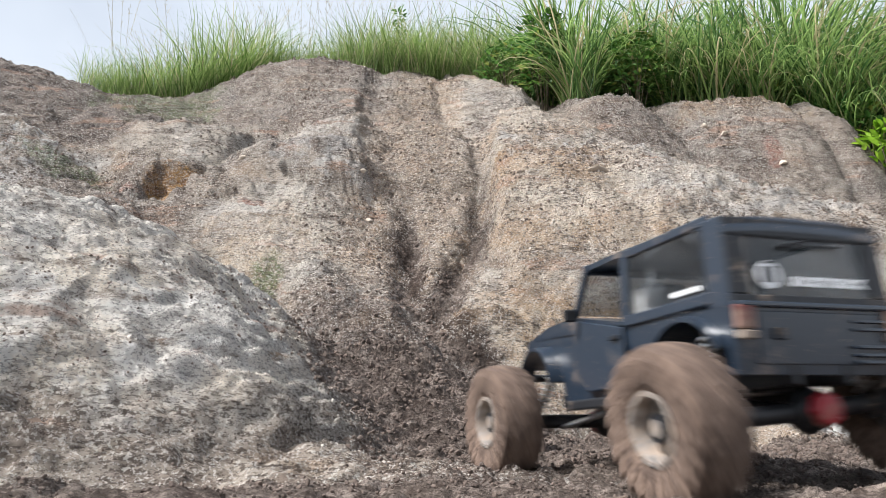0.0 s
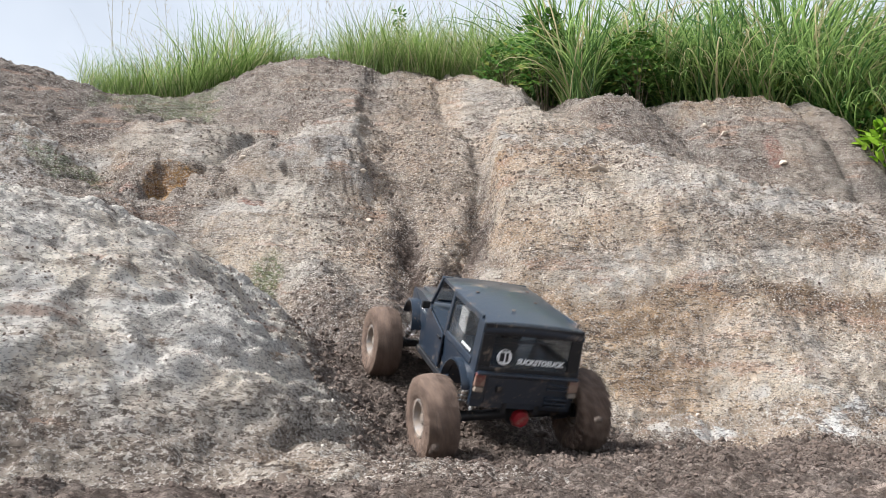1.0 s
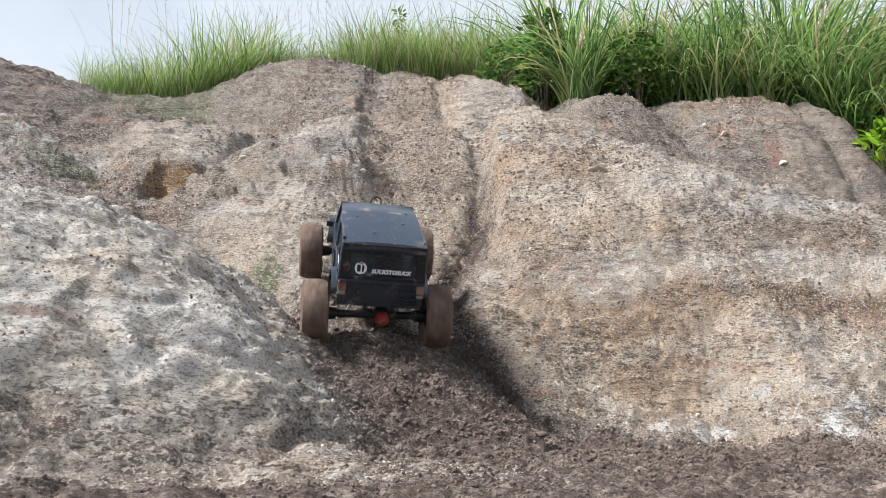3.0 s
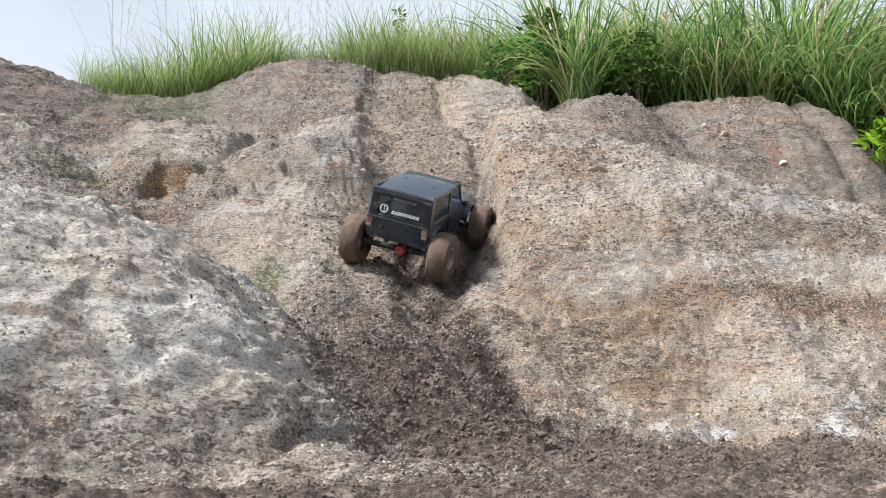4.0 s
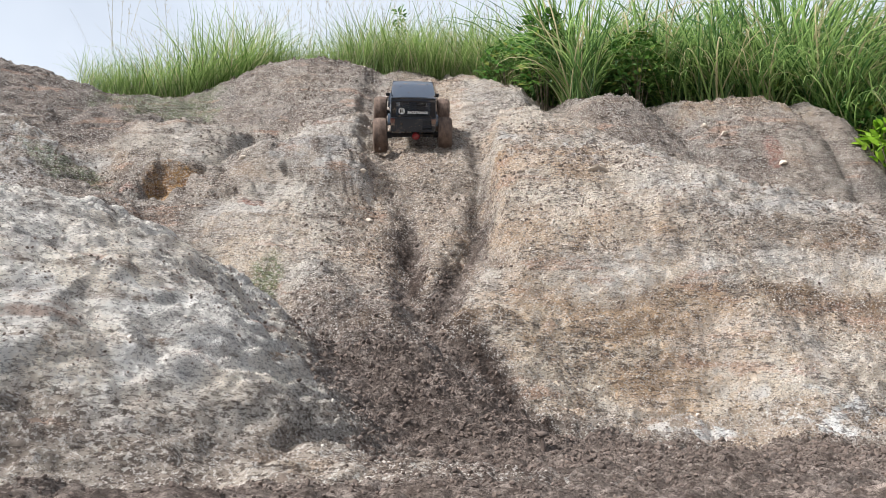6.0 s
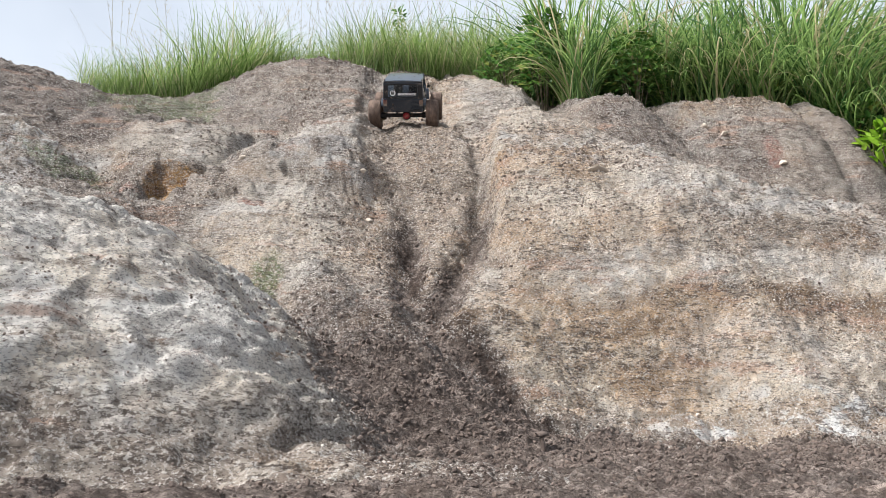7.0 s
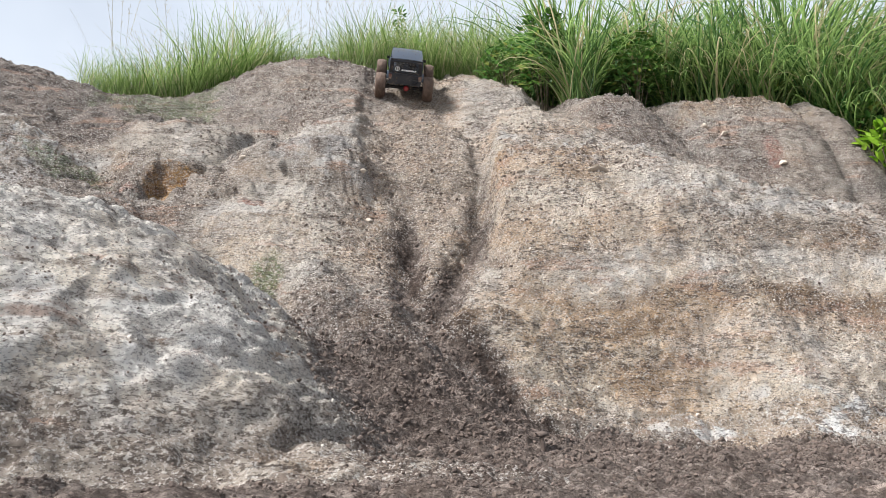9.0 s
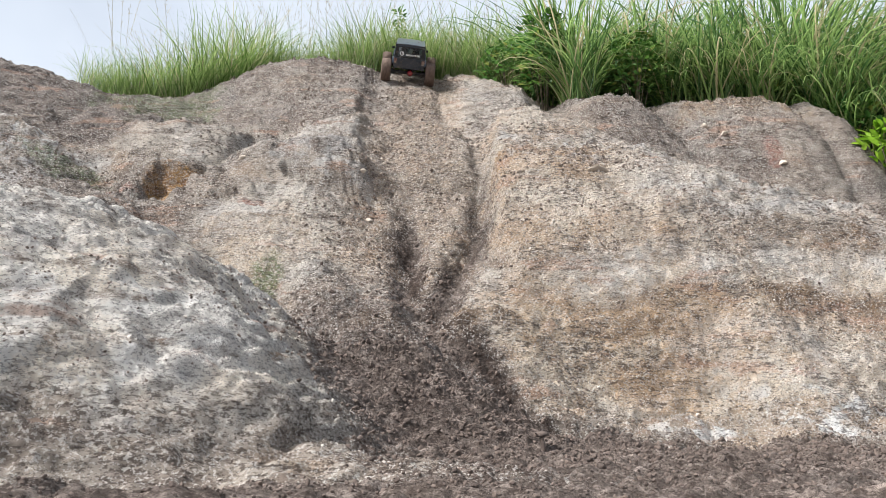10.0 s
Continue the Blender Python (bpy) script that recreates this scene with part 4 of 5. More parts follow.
def build_wheel(parent, sx):
    w = 0.027
    wheel = part("wheel", lathe([(-w * 0.6, 0.0), (-w * 0.6, 0.012), (w * 0.2, 0.012), (w * 0.2, 0.0)], 16), BLACK, parent)
    prof = [(-w * 0.72, 0.028), (-w * 0.95, 0.037), (-w, 0.054), (-w * 0.86, 0.0625), (-w * 0.5, 0.066), (0, 0.067), (w * 0.5, 0.066), (w * 0.86, 0.0625), (w, 0.054), (w * 0.95, 0.037), (w * 0.72, 0.028), (-w * 0.72, 0.028)]
    bm = lathe(prof, 120)
    for v in bm.verts:
        r = math.hypot(v.co.y, v.co.z)
        if r > 0.05:
            turn = math.atan2(v.co.z, v.co.y) * 24 / (2 * math.pi) + 0.7 * abs(v.co.x) / w + (0.5 if v.co.x > 0 else 0)
            k = 1.035 if turn % 1.0 < 0.6 else 1.0
            v.co = Vector((v.co.x * (1.06 if k > 1 and abs(v.co.x) > 0.8 * w else 1), v.co.y * k, v.co.z * k))
    smooth(part("tyre", bm, RUBBER, wheel, "mud-caked brown rubber tyre with chunky lugs"), 30)
    bm = lathe([(-w * 0.5, 0.030), (-w * 0.5, 0.0375), (w * 0.2, 0.033), (w * 0.72 * 1, 0.0365), (w * 0.86, 0.0385), (w * 0.86, 0.033), (w * 0.55, 0.030), (w * 0.1, 0.028), (-w * 0.4, 0.028)], 32) if sx > 0 else lathe(
        [(w * 0.5, 0.030), (w * 0.5, 0.0375), (-w * 0.2, 0.033), (-w * 0.72, 0.0365), (-w * 0.86, 0.0385), (-w * 0.86, 0.033), (-w * 0.55, 0.030), (-w * 0.1, 0.028), (w * 0.4, 0.028)], 32)
    bmesh.ops.scale(bm, vec=(1, 0.8, 0.8), verts=bm.verts)
    rim = smooth(part("rim", bm, CHROME, wheel, "dusty chrome beadlock rim"), 30)
    bm = bmesh.new()
    for k in range(6):
        m = Matrix.Rotation(k * math.pi / 3, 4, "X") @ Matrix.Translation((sx * w * 0.3, 0, 0.019)) @ Matrix.Rotation(-0.25 * sx, 4, "Y") @ Matrix.Diagonal((0.006, 0.0085, 0.026, 1))
        bmesh.ops.create_cube(bm, size=1, matrix=m)
    for k in range(12):
        m = Matrix.Rotation(k * math.pi / 6 + 0.2, 4, "X") @ Matrix.Translation((sx * w * 0.87, 0, 0.0358))
        bmesh.ops.create_uvsphere(bm, u_segments=6, v_segments=4, radius=0.0016, matrix=m)
    bmesh.ops.create_cone(bm, cap_ends=True, segments=12, radius1=0.009, radius2=0.007, depth=0.014, matrix=Matrix.Translation((sx * w * 0.42, 0, 0)) @ Matrix.Rotation(math.pi / 2, 4, "Y"))
    bmesh.ops.scale(bm, vec=(1, 0.8, 0.8), verts=bm.verts)
    spokes = part("spokes", bm, CHROME, wheel, "chrome spokes with hub nut")
    return wheel


def build_axle(parent, name, track, facing):
    bm = tube([(-track + 0.02, 0, 0), (track - 0.02, 0, 0)], 0.0085, 10)
    for s in (-1, 1):
        bmesh.ops.create_cone(bm, cap_ends=True, segments=12, radius1=0.014, radius2=0.012, depth=0.02, matrix=Matrix.Translation((s * (track - 0.036), 0, 0)) @ Matrix.Rotation(math.pi / 2, 4, "Y"))
    axle = smooth(part(name, bm, BLACK, parent, "black axle housing"), 40)
    bm = bmesh.new()
    bmesh.ops.create_uvsphere(bm, u_segments=18, v_segments=10, radius=0.021, matrix=Matrix.Diagonal((1.0, 0.85, 1.0, 1)))
    hub = smooth(part("differential", bm, BLACK, axle), 60)
    hub.location = (0.012, 0, 0)
    bm = bmesh.new()
    bmesh.ops.create_cone(bm, cap_ends=True, segments=8, radius1=0.017, radius2=0.0135, depth=0.009, matrix=Matrix.Rotation(math.pi / 2, 4, "X"))
    bmesh.ops.bevel(bm, geom=bm.edges[:], offset=0.0015, segments=2, affect="EDGES", profile=0.5)
    cover = smooth(part("differential_cover", bm, RED_METAL, axle, "red anodised metal cover"), 30)
    cover.location = (0.012, facing * 0.0215, 0)
    return axle


def build_shock(parent, x, y, lean):
    foot, head = Vector((x, y, 0.078)), Vector((x * 0.78, y + lean, 0.142))
    shock = part("shock_absorber", tube([foot, head], 0.0042, 8), CHROME, parent, "chrome shock absorber")
    d = (head - foot)
    a = d.normalized().orthogonal().normalized()
    b = d.normalized().cross(a)
    pts = [foot + d * (0.12 + 0.72 * k / 72) + 0.0085 * (math.cos(k * 0.6) * a + math.sin(k * 0.6) * b) for k in range(73)]
    smooth(part("spring", tube(pts, 0.0011, 5), WHITE_METAL, shock, "bare steel coil spring"), 60)


def lettering(text, size, mat, parent, m):
    """Printed letters as a thin raised mesh."""
    cu = bpy.data.curves.new("lettering", "FONT")
    cu.body, cu.size, cu.align_x, cu.align_y, cu.extrude, cu.shear = text, size, "CENTER", "CENTER", 0.0002, 0.2
    cu.offset = 0.0006
    cu.resolution_u = 2
    tmp = bpy.data.objects.new("lettering", cu)
    scene.collection.objects.link(tmp)
    me = bpy.data.meshes.new_from_object(tmp.evaluated_get(bpy.context.evaluated_depsgraph_get()))
    bpy.data.objects.remove(tmp)
    me.materials.clear()
    me.materials.append(mat)
    ob = new("lettering", me)
    ob.parent = parent
    ob.matrix_basis = m
    return tagged(ob, "white block lettering on the rear window")


car = tagged(new("toy_truck"), "dark blue-grey radio-controlled off-road truck with muddy tyres", "toy truck")
body = build_body(car)
# hood panel, nose, sills, tailgate
hood_bm = slab([(-0.070, 0.075, 0.1875), (0.070, 0.075, 0.1875), (0.060, 0.203, 0.1785), (-0.060, 0.203, 0.1785)], 0.004, 0.0016)
part("hood", hood_bm, PAINT, car)
part("grille", block(-0.06, 0.06, 0.2115, 0.2175, 0.140, 0.168), BLACK, car, "black plastic grille")
for s in (-1, 1):
    bm = bmesh.new()
    bmesh.ops.create_cone(bm, cap_ends=True, segments=16, radius1=0.010, radius2=0.010, depth=0.008, matrix=Matrix.Translation((s * 0.045, 0.2185, 0.156)) @ Matrix.Rotation(math.pi / 2, 4, "X"))
    smooth(part("headlight", bm, WHITE_METAL, car, "round clear headlight"), 30)
    part("sill", block(s * 0.083 - 0.006, s * 0.083 + 0.006, -0.082, 0.092, 0.080, 0.091), BLACK, car)
    # door, its seam standing a little proud
    x = s * 0.0918
    cs = [(x, -0.045, 0.1575), (x, 0.055, 0.1795), (x, 0.055, 0.125), (x, 0.035, 0.098), (x, -0.045, 0.098)]
    door = part("door", slab(cs if s < 0 else cs[::-1], 0.003, 0.001), PAINT, car)
    part("door_handle", block(s * 0.0935 - 0.0018, s * 0.0935 + 0.0018, -0.040, -0.024, 0.146, 0.151, 0.001), BLACK, door, "black door handle")
    part("wing_mirror", block(s * 0.102 - 0.008, s * 0.102 + 0.008, 0.040, 0.046, 0.176, 0.190, 0.002), BLACK, car, "black wing mirror")
    # flares over the wheels
    for cy, z0, r, a0, a1, wide in ((0.156, 0.108, 0.0545, 18, 168, 0.020), (-0.147, 0.098, 0.0545, 12, 152, 0.014)):
        bm = bmesh.new()
        rows_ = []
        for a in np.linspace(a0, a1, 12):
            y, z = cy + r * math.cos(radians(a)), z0 + r * math.sin(radians(a))
            x0 = half_width(max(y, 0)) - 0.004
            rows_.append([bm.verts.new((s * (x0 + dx), y, z + dz)) for dx, dz in ((0, 0), (wide, -0.002), (wide, -0.006), (0, -0.004))])
        for p, q in zip(rows_, rows_[1:]):
            for i in range(4):
                bm.faces.new((p[i], p[(i + 1) % 4], q[(i + 1) % 4], q[i]))
        bm.faces.new(rows_[0])
        bm.faces.new(rows_[-1][::-1])
        smooth(part("wheel_arch_flare", bm, PAINT, car), 50)
    # tail lamp: red over white in a dark cluster
    lamp = part("tail_light", block(s * 0.080 - 0.0085, s * 0.080 + 0.0085, -0.2135, -0.200, 0.132, 0.1525, 0.002), RED_LENS, car, "red tail-light lens")
    part("reversing_light", block(s * 0.080 - 0.007, s * 0.080 + 0.007, -0.2145, -0.206, 0.124, 0.131, 0.001), DUSTY_LENS, lamp, "mud-filmed clear lens")
part("tailgate", slab([(-0.066, -0.2095, 0.148), (-0.066, -0.2055, 0.104), (0.066, -0.2055, 0.104), (0.066, -0.2095, 0.148)], 0.003, 0.001), PAINT, car)
for z in (0.141, 0.134, 0.119, 0.112, 0.106):
    part("tailgate_rib", block(0.036, 0.076, -0.2125, -0.207, z - 0.0014, z + 0.0014, 0.0006), PAINT, car)
part("tailgate_latch", block(-0.050, -0.040, -0.2125, -0.207, 0.124, 0.134, 0.001), BLACK, car)
part("rear_rail", block(-0.086, 0.086, -0.2135, -0.196, 0.1505, 0.1555, 0.0015), PAINT, car)

# hard top: roof, posts, window frames and panes
RB, RF = (0.0865, -0.2, 0.232), (0.0815, 0.034, 0.2435)
bm = bmesh.new()
tops = []
for y, z, hw in ((-0.203, 0.226, 0.087), (-0.198, 0.2345, 0.084), (-0.12, 0.2405, 0.0835), (-0.03, 0.2435, 0.083), (0.028, 0.2445, 0.0805), (0.040, 0.2395, 0.082)):
    tops.append([bm.verts.new((x * hw, y, z - 0.0045 * abs(x) ** 3)) for x in (-1, -0.9, -0.45, 0, 0.45, 0.9, 1)])
lows = [[bm.verts.new(v.co - Vector((0, 0, 0.006))) for v in r] for r in tops]
for i in range(5):
    for k in range(6):
        bm.faces.new((tops[i][k], tops[i][k + 1], tops[i + 1][k + 1], tops[i + 1][k]))
        bm.faces.new((lows[i][k + 1], lows[i][k], lows[i + 1][k], lows[i + 1][k + 1]))
    for k in (0, 6):
        bm.faces.new((tops[i][k], tops[i + 1][k], lows[i + 1][k], lows[i][k]))
for i in (0, 5):
    for k in range(6):
        bm.faces.new((tops[i][k], tops[i][k + 1], lows[i][k + 1], lows[i][k]))
roof = smooth(part("roof", bm, PAINT, car, "dusty satin roof with mud specks"), 35)
for k, (x, y) in enumerate(((0.02, 0.01), (-0.05, -0.06), (0.045, -0.09), (-0.02, -0.15), (0.06, -0.02))):
    bm = bmesh.new()
    bmesh.ops.create_icosphere(bm, subdivisions=1, radius=0.003, matrix=Matrix.Diagonal((1.3, 1, 0.4, 1)))
    bit = part("mud_splat", bm, SOIL_CLOD, roof)
    bit.location = (x, y, 0.2435 - 0.004 * abs(y) / 0.2)


def post(name, a, b, wide, deep, mat=None):
    """A flat post between two points: wide along y, deep along x."""
    a, b = Vector(a), Vector(b)
    bm = bmesh.new()
    vs = []
    for p in (a, b):
        for dx, dy in ((-1, -1), (1, -1), (1, 1), (-1, 1)):
            vs.append(bm.verts.new(p + Vector((dx * deep / 2, dy * wide / 2, 0))))
    for f in ((3, 2, 1, 0), (4, 5, 6, 7), (0, 1, 5, 4), (1, 2, 6, 5), (2, 3, 7, 6), (3, 0, 4, 7)):
        bm.faces.new([vs[i] for i in f])
    bmesh.ops.bevel(bm, geom=bm.edges[:], offset=0.001, segments=1, affect="EDGES")
    return part(name, bm, mat or PAINT, car)


for s in (-1, 1):
    post("windscreen_post", (s * 0.087, 0.058, 0.182), (s * 0.0795, 0.034, 0.240), 0.008, 0.006)
    post("middle_post", (s * 0.0885, -0.050, 0.158), (s * 0.0815, -0.046, 0.238), 0.011, 0.006)
    post("rear_post", (s * 0.0865, -0.192, 0.150), (s * 0.083, -0.187, 0.231), 0.026, 0.006)
    x0, x1 = s * 0.0885, s * 0.083
    post("window_bar", (s * 0.0885, -0.115, 0.157), (s * 0.0878, -0.115, 0.168), 0.134, 0.005)
    post("window_bar", (s * 0.0825, -0.115, 0.228), (s * 0.082, -0.115, 0.237), 0.134, 0.005)
    cs = [(x0, -0.182, 0.162), (x0, -0.053, 0.162), (x1, -0.050, 0.232), (x1, -0.176, 0.230)]
    part("side_window", slab(cs if s > 0 else cs[::-1], 0.0012, 0), GLASS, car, "clear side window, pale sky reflection in its colour")
# windscreen
bar = [(-0.083, 0.0575, 0.186), (0.083, 0.0575, 0.186), (0.077, 0.036, 0.237), (-0.077, 0.036, 0.237)]
part("windscreen", slab(bar[::-1], 0.0012, 0), GLASS, car, "clear windscreen, pale sky reflection in its colour")
part("windscreen_frame", block(-0.083, 0.083, 0.033, 0.041, 0.230, 0.241), PAINT, car)
# rear wall of the hard top, with its window
back = lambda z: -0.2065 + (z - 0.15) * 0.055
for z0, z1, x0, x1 in ((0.214, 0.231, -0.0845, 0.0845), (0.153, 0.1625, -0.0865, 0.0865), (0.1625, 0.214, -0.0860, -0.066), (0.1625, 0.214, 0.066, 0.0860)):
    cs = [(x0, back(z0), z0), (x1, back(z0), z0), (x1, back(z1), z1), (x0, back(z1), z1)]
    part("rear_wall", slab(cs, 0.005, 0.0012), BLACK, car, "matt black rear wall of the hard top")
cs = [(-0.066, back(0.1625) + 0.002, 0.1625), (0.066, back(0.1625) + 0.002, 0.1625), (0.066, back(0.214) + 0.002, 0.214), (-0.066, back(0.214) + 0.002, 0.214)]
rear_pane = part("rear_window", slab(cs, 0.0012, 0), GLASS, car, "tinted rear window with white stickers")
part("wiper", tube([(0.0, back(0.212) - 0.002, 0.212), (-0.03, back(0.205) - 0.003, 0.206), (0.035, back(0.208) - 0.003, 0.2075)], 0.0013, 5), BLACK, car, "black wiper arm")
# stickers: a white roundel with two dark strokes, and a line of letters
facing = pose(0, 0, 0, 90 - 3, 0, 0)
bm = bmesh.new()
bmesh.ops.create_cone(bm, cap_ends=True, segments=28, radius1=0.0125, radius2=0.0125, depth=0.0006)
disc = part("roundel", bm, WHITE_VINYL, car, "round white sticker with dark emblem")
disc.matrix_basis = Matrix.Translation((-0.0455, back(0.180) - 0.0005, 0.180)) @ facing
bm = bmesh.new()
for m in (Matrix.Translation((-0.004, 0, 0.0006)) @ Matrix.Diagonal((0.007, 0.014, 0.0006, 1)), Matrix.Translation((0.0045, 0, 0.0006)) @ Matrix.Diagonal((0.004, 0.014, 0.0006, 1)),
          Matrix.Translation((0, 0.0105, 0.0006)) @ Matrix.Diagonal((0.010, 0.0018, 0.0006, 1))):
    bmesh.ops.create_cube(bm, size=1, matrix=m)
part("emblem", bm, BLACK, disc, "dark strokes of an emblem")
lettering("SUCKSTOSUCK", 0.0115, WHITE_VINYL, car, Matrix.Translation((0.0165, back(0.1745) - 0.0008, 0.1745)) @ facing)
# a line of white strokes on the near side pane
for k in range(7):
    x = -0.0885 + 0.0055 * 0.22 - 0.0008
    y = -0.168 + 0.0062 * k
    part("side_sticker", slab([(x, y + 0.004, 0.172), (x, y, 0.172), (x + 0.0003, y, 0.1765), (x + 0.0003, y + 0.004, 0.1765)], 0.0004, 0), WHITE_VINYL, car, "white sticker stroke on the side pane")
# hoop on the front bumper
hoop = [(0.004, 0.222, 0.150)] + [(0.017 - 0.013 * math.cos(a), 0.224, 0.188 + 0.013 * math.sin(a)) for a in np.linspace(0, math.pi, 9)] + [(0.030, 0.222, 0.150)]
smooth(part("bumper_hoop", tube(hoop, 0.0022, 7), BLACK, car, "black tube hoop on the bumper"), 60)
smooth(part("front_bumper", tube([(-0.07, 0.215, 0.128), (-0.05, 0.225, 0.128), (0.05, 0.225, 0.128), (0.07, 0.215, 0.128)], 0.005, 8), BLACK, car, "black tube bumper"), 60)
# frame under the shell
for s in (-1, 1):
    part("frame_rail", block(s * 0.028 - 0.004, s * 0.028 + 0.004, -0.205, 0.205, 0.088, 0.104, 0.001), BLACK, car, "black steel frame rail")
    for cy, d in ((AXLE_BACK, 1), (AXLE_FRONT, -1)):
        smooth(part("link_rod", tube([(s * 0.06, cy + d * 0.01, 0.062), (s * 0.03, cy + d * 0.12, 0.085)], 0.003, 8), WHITE_METAL, car, "bare steel link rod"), 60)
        build_shock(car, s * 0.088, cy, d * 0.02)
part("skid_plate", block(-0.035, 0.035, -0.05, 0.05, 0.072, 0.09, 0.003), BLACK, car, "black skid plate")
part("gearbox", block(-0.022, 0.022, -0.03, 0.035, 0.09, 0.125, 0.003), BLACK, car)
smooth(part("drive_shaft", tube([(0.012, AXLE_BACK + 0.02, 0.072), (0.006, 0.0, 0.086), (0.012, AXLE_FRONT - 0.02, 0.072)], 0.0035, 8), BLACK, car), 60)
part("seat", block(-0.055, -0.015, -0.05, -0.012, 0.16, 0.205, 0.004), DUSTY_WHITE, car, "pale moulded seat")
part("seat", block(0.015, 0.055, -0.05, -0.012, 0.16, 0.205, 0.004), BLACK, car)

axle_back = build_axle(car, "rear_axle", TRACK_BACK, -1)
axle_front = build_axle(car, "front_axle", TRACK_FRONT, 1)
wheels = [(build_wheel(car, s), s, end) for end in ("back", "front") for s in (-1, 1)]


DRIVE = (
    (0.0, 0.258, 0.831, -0.0, -2.2, -0.8, 18.7, -4.6, -0.003, 0.3, 0.0),
    (0.1, 0.23, 0.93, 0.007, -3.1, 0.0, 19.6, -0.9, -0.014, -2.0, -0.001),
    (0.2, 0.196, 1.006, 0.003, -2.6, 1.2, 17.7, -2.6, -0.011, -0.4, -0.0),
    (0.3, 0.162, 1.078, 0.0, -1.8, 0.8, 17.4, -1.8, -0.008, 0.9, 0.0),
    (0.4, 0.133, 1.16, 0.003, -1.5, -0.7, 17.0, -2.3, -0.008, 0.0, 0.0),
    (0.6, 0.101, 1.288, 0.034, 10.1, -0.0, 17.1, -2.2, -0.007, -5.0, -0.004),
    (0.8, 0.07, 1.32, 0.054, 16.5, 2.2, 18.2, -3.3, -0.005, -3.7, -0.002),
    (1.0, 0.043, 1.422, 0.078, 24.8, 3.0, 20.1, -6.5, 0.003, -1.6, -0.001),
    (1.2, -0.006, 1.522, 0.118, 39.4, 3.6, 23.0, -10.8, 0.009, -0.7, -0.0),
    (1.4, -0.026, 1.571, 0.152, 40.8, -2.8, 26.5, -8.6, 0.002, -3.2, -0.003),
    (1.6, -0.072, 1.582, 0.169, 39.5, -11.8, 39.5, -4.6, -0.003, -3.9, -0.004),
    (1.8, -0.127, 1.556, 0.18, 38.1, -20.5, 37.9, 0.5, 0.001, 0.6, 0.001),
    (2.0, -0.151, 1.538, 0.191, 37.4, -16.8, 20.4, 11.0, -0.002, 5.0, 0.004),
    (2.2, -0.145, 1.543, 0.195, 34.9, -5.5, 24.1, 3.9, -0.006, -2.2, -0.002),
    (2.5, -0.171, 1.609, 0.227, 33.3, -5.0, 24.9, 3.0, -0.001, -3.2, -0.002),
    (2.7, -0.179, 1.66, 0.264, 34.3, -3.6, 19.9, -1.5, -0.011, -1.3, -0.001),
    (3.8, -0.12, 2.099, 0.485, 26.4, 18.2, -5.8, -1.1, 0.002, -6.5, 0.004),
    (4.1, -0.057, 2.233, 0.553, 27.5, 15.7, -14.3, -3.8, -0.002, -6.9, 0.004),
    (4.4, -0.022, 2.356, 0.617, 29.9, 5.8, -6.9, -2.8, 0.006, -5.5, 0.004),
    (4.7, 0.007, 2.523, 0.783, 43.6, 4.8, 3.3, -4.8, 0.009, 0.7, 0.0),
    (5.0, -0.009, 2.674, 1.013, 56.6, 5.2, 3.3, -4.9, 0.005, -0.0, 0.001),
    (5.3, -0.044, 2.772, 1.078, 46.0, -2.1, 10.6, -3.2, -0.0, -4.4, -0.003),
    (5.5, -0.099, 2.837, 1.115, 42.0, -4.4, 14.3, -3.8, 0.003, 3.2, 0.002),
    (5.7, -0.117, 2.909, 1.152, 41.1, -1.2, 7.6, -3.4, 0.004, 0.8, 0.001),
    (6.8, -0.172, 3.306, 1.385, 29.4, -1.2, -0.0, 1.1, 0.006, -0.0, 0.0),
    (7.2, -0.173, 3.448, 1.45, 34.7, 2.5, -1.5, -2.3, 0.009, -0.0, 0.0),
    (7.5, -0.175, 3.551, 1.494, 37.8, -0.6, 5.9, -1.0, 0.013, -0.0, 0.0),
    (7.8, -0.221, 3.645, 1.567, 38.9, 2.5, 8.4, -4.0, 0.006, -0.4, -0.0),
    (8.1, -0.196, 3.737, 1.652, 44.1, 2.0, 3.1, -2.7, 0.005, -1.1, 0.003),
    (8.4, -0.198, 3.825, 1.746, 40.7, 3.4, 10.4, -4.4, 0.004, 3.1, 0.002),
    (8.7, -0.231, 3.911, 1.807, 39.0, 2.7, 5.9, -3.0, 0.004, 2.4, 0.002),
    (9.0, -0.228, 3.994, 1.867, 38.8, 4.6, 6.0, -1.2, 0.004, -0.0, 0.0),
    (9.4, -0.238, 4.095, 1.972, 44.1, 10.3, 6.1, -5.6, 0.001, -0.0, 0.0),
    (9.8, -0.218, 4.205, 2.041, 38.5, 4.4, 4.3, -1.3, 0.001, -0.0, 0.0),
    (10.0, -0.221, 4.264, 2.069, 33.4, 5.2, 5.7, -0.3, 0.001, -0.0, 0.0),
)


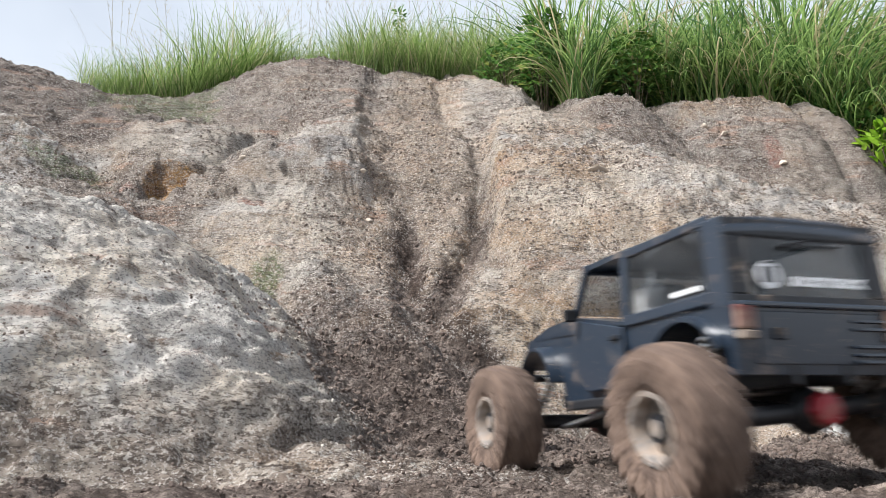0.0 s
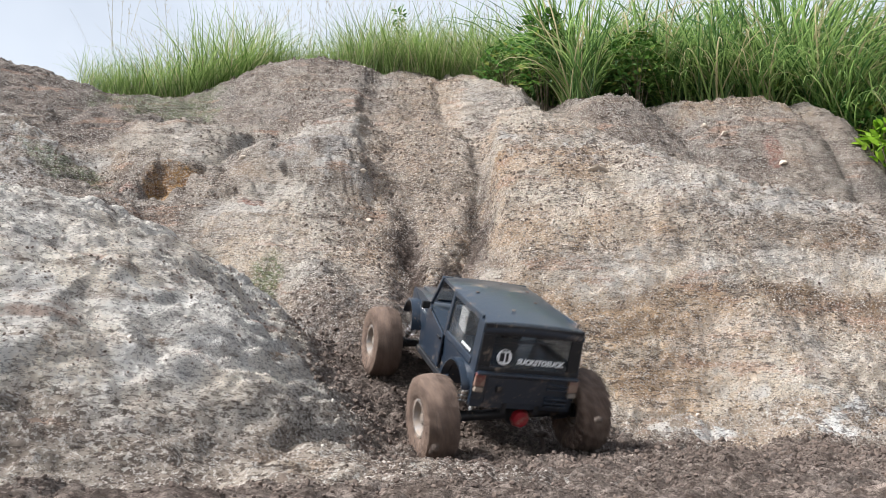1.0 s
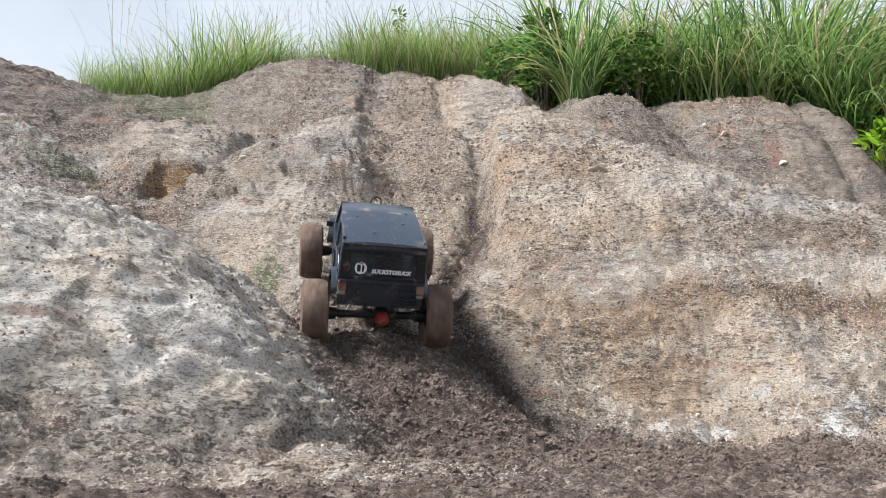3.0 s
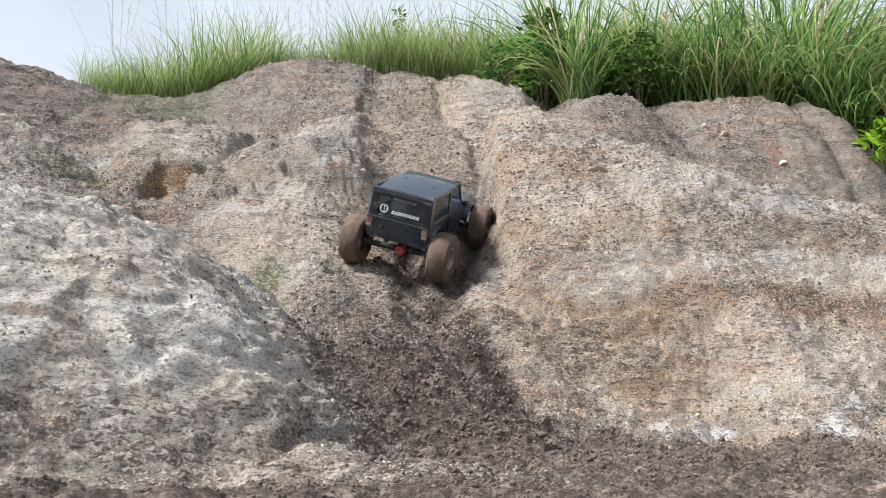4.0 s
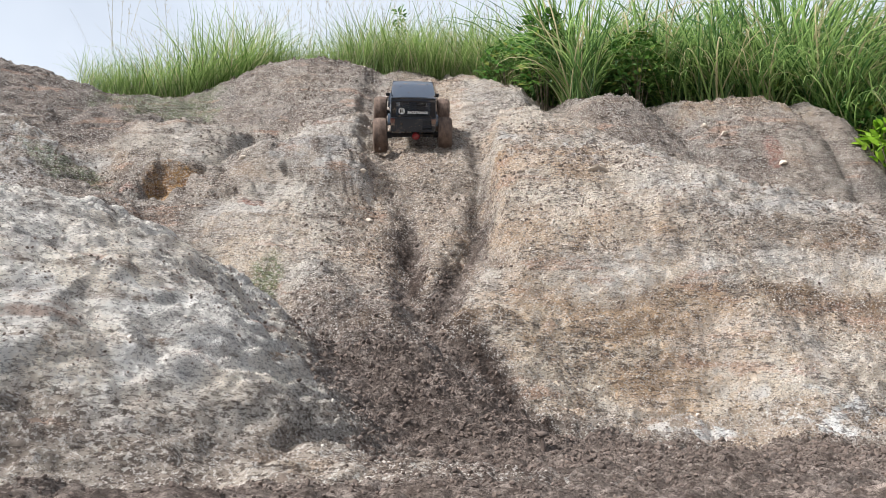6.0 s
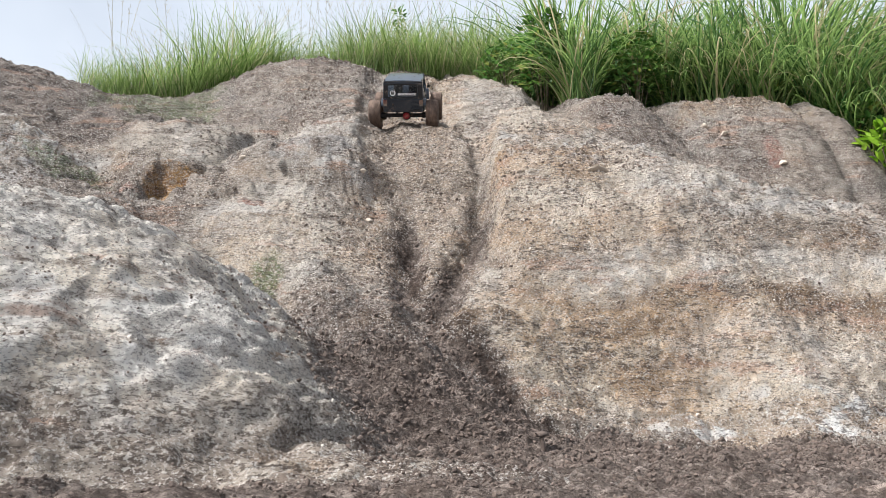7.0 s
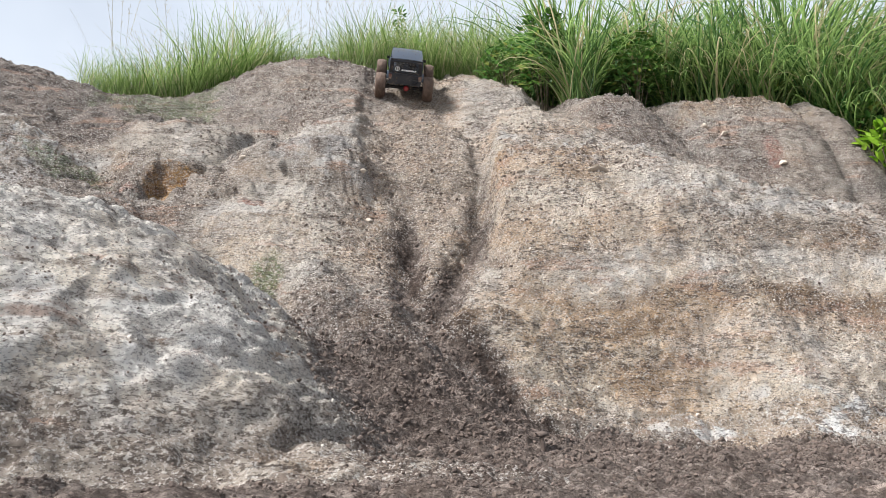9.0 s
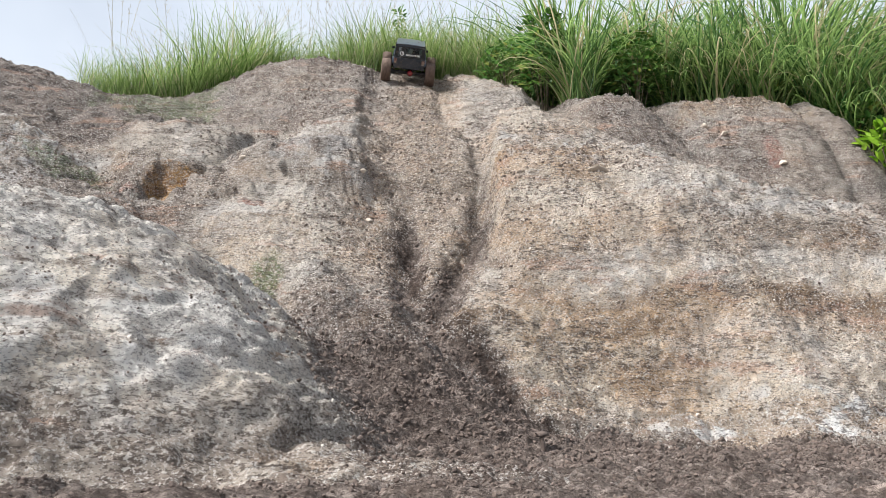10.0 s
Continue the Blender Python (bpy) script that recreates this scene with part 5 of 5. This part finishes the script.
# clods that the spinning wheels throw out behind
THROWS = []
throw_rng = np.random.default_rng(21)
clod_meshes = []
for k in range(4):
    verts_, faces_ = chunk_shape(throw_rng, k)
    clod_meshes.append(mesh_of("soil_clod", [(verts_ * (1.2, 1.0, 0.8), [tuple(int(i) for i in q) for q in faces_])], SOIL_CLOD))
for start, stop, count in ((0.65, 1.3, 12), (1.8, 2.7, 14), (2.8, 3.7, 8), (4.0, 5.4, 18), (5.6, 7.0, 6), (7.1, 7.8, 7), (9.5, 9.8, 3)):
    for k in range(count):
        t0 = round(start + (stop - start) * (k + 0.5) / count, 2)
        at = Matrix(pose(*[float(np.interp(t0, [r[0] for r in DRIVE], [r[i] for r in DRIVE])) for i in range(1, 7)]))
        foot = at @ Vector(((-1) ** k * TRACK_BACK + throw_rng.uniform(-0.03, 0.03), AXLE_BACK - 0.05, 0.01))
        v = Vector((throw_rng.uniform(-0.25, 0.25), throw_rng.uniform(-1.3, -0.5), throw_rng.uniform(0.5, 1.3)))
        ground_z = float(at_height(foot.x, foot.y)[0])
        foot.z = max(foot.z, ground_z + 0.004)
        rest = Vector((foot.x, foot.y, ground_z + 0.002))
        rows_ = [(0.0, rest), (t0, rest), (t0 + 0.03, foot)]
        for j in range(1, 40):
            t = 0.04 * j
            p = foot + v * t - Vector((0, 0, 4.9 * t * t))
            low = float(at_height(p.x, p.y)[0]) + 0.002
            rows_.append((t0 + 0.03 + t, Vector((p.x, p.y, max(p.z, low)))))
            if p.z <= low:
                break
        rows_.append((10.0, rows_[-1][1]) if rows_[-1][0] < 9.99 else (rows_[-1][0] + 0.1, rows_[-1][1]))
        size = throw_rng.uniform(0.003, 0.0075)
        ob = tagged(new("soil_clod", clod_meshes[k % 4]), "dark clod of soil kicked up behind the wheels", "clod", "clods thrown by the wheels")
        ob.scale = (size, size, size)
        THROWS.append((ob, rows_))


def motions():
    """Drives the truck up the bank, lets its axles tilt over the humps and spins its wheels."""
    walk(car, [(r[0], pose(*r[1:7])) for r in DRIVE])
    ts = [r[0] for r in DRIVE]

    def axle_pose(t, end):
        k = 7 if end == "back" else 9
        tilt, lift = (float(np.interp(t, ts, [r[k + i] for r in DRIVE])) for i in (0, 1))
        return pose(0, AXLE_BACK if end == "back" else AXLE_FRONT, WHEEL_R + lift, 0, tilt, 0)

    walk(axle_back, [(t, axle_pose(t, "back")) for t in ts])
    walk(axle_front, [(t, axle_pose(t, "front")) for t in ts])
    steps = [k / 20 for k in range(201)]
    for wheel, s, end in wheels:
        track = s * (TRACK_BACK if end == "back" else TRACK_FRONT)
        walk(wheel, [(t, axle_pose(t, end) @ pose(track, 0, 0, -1380 * t - 31 * s)) for t in steps])

    for ob, rows_ in THROWS:
        walk(ob, [(t, pose(*p)) for t, p in rows_])


motions()
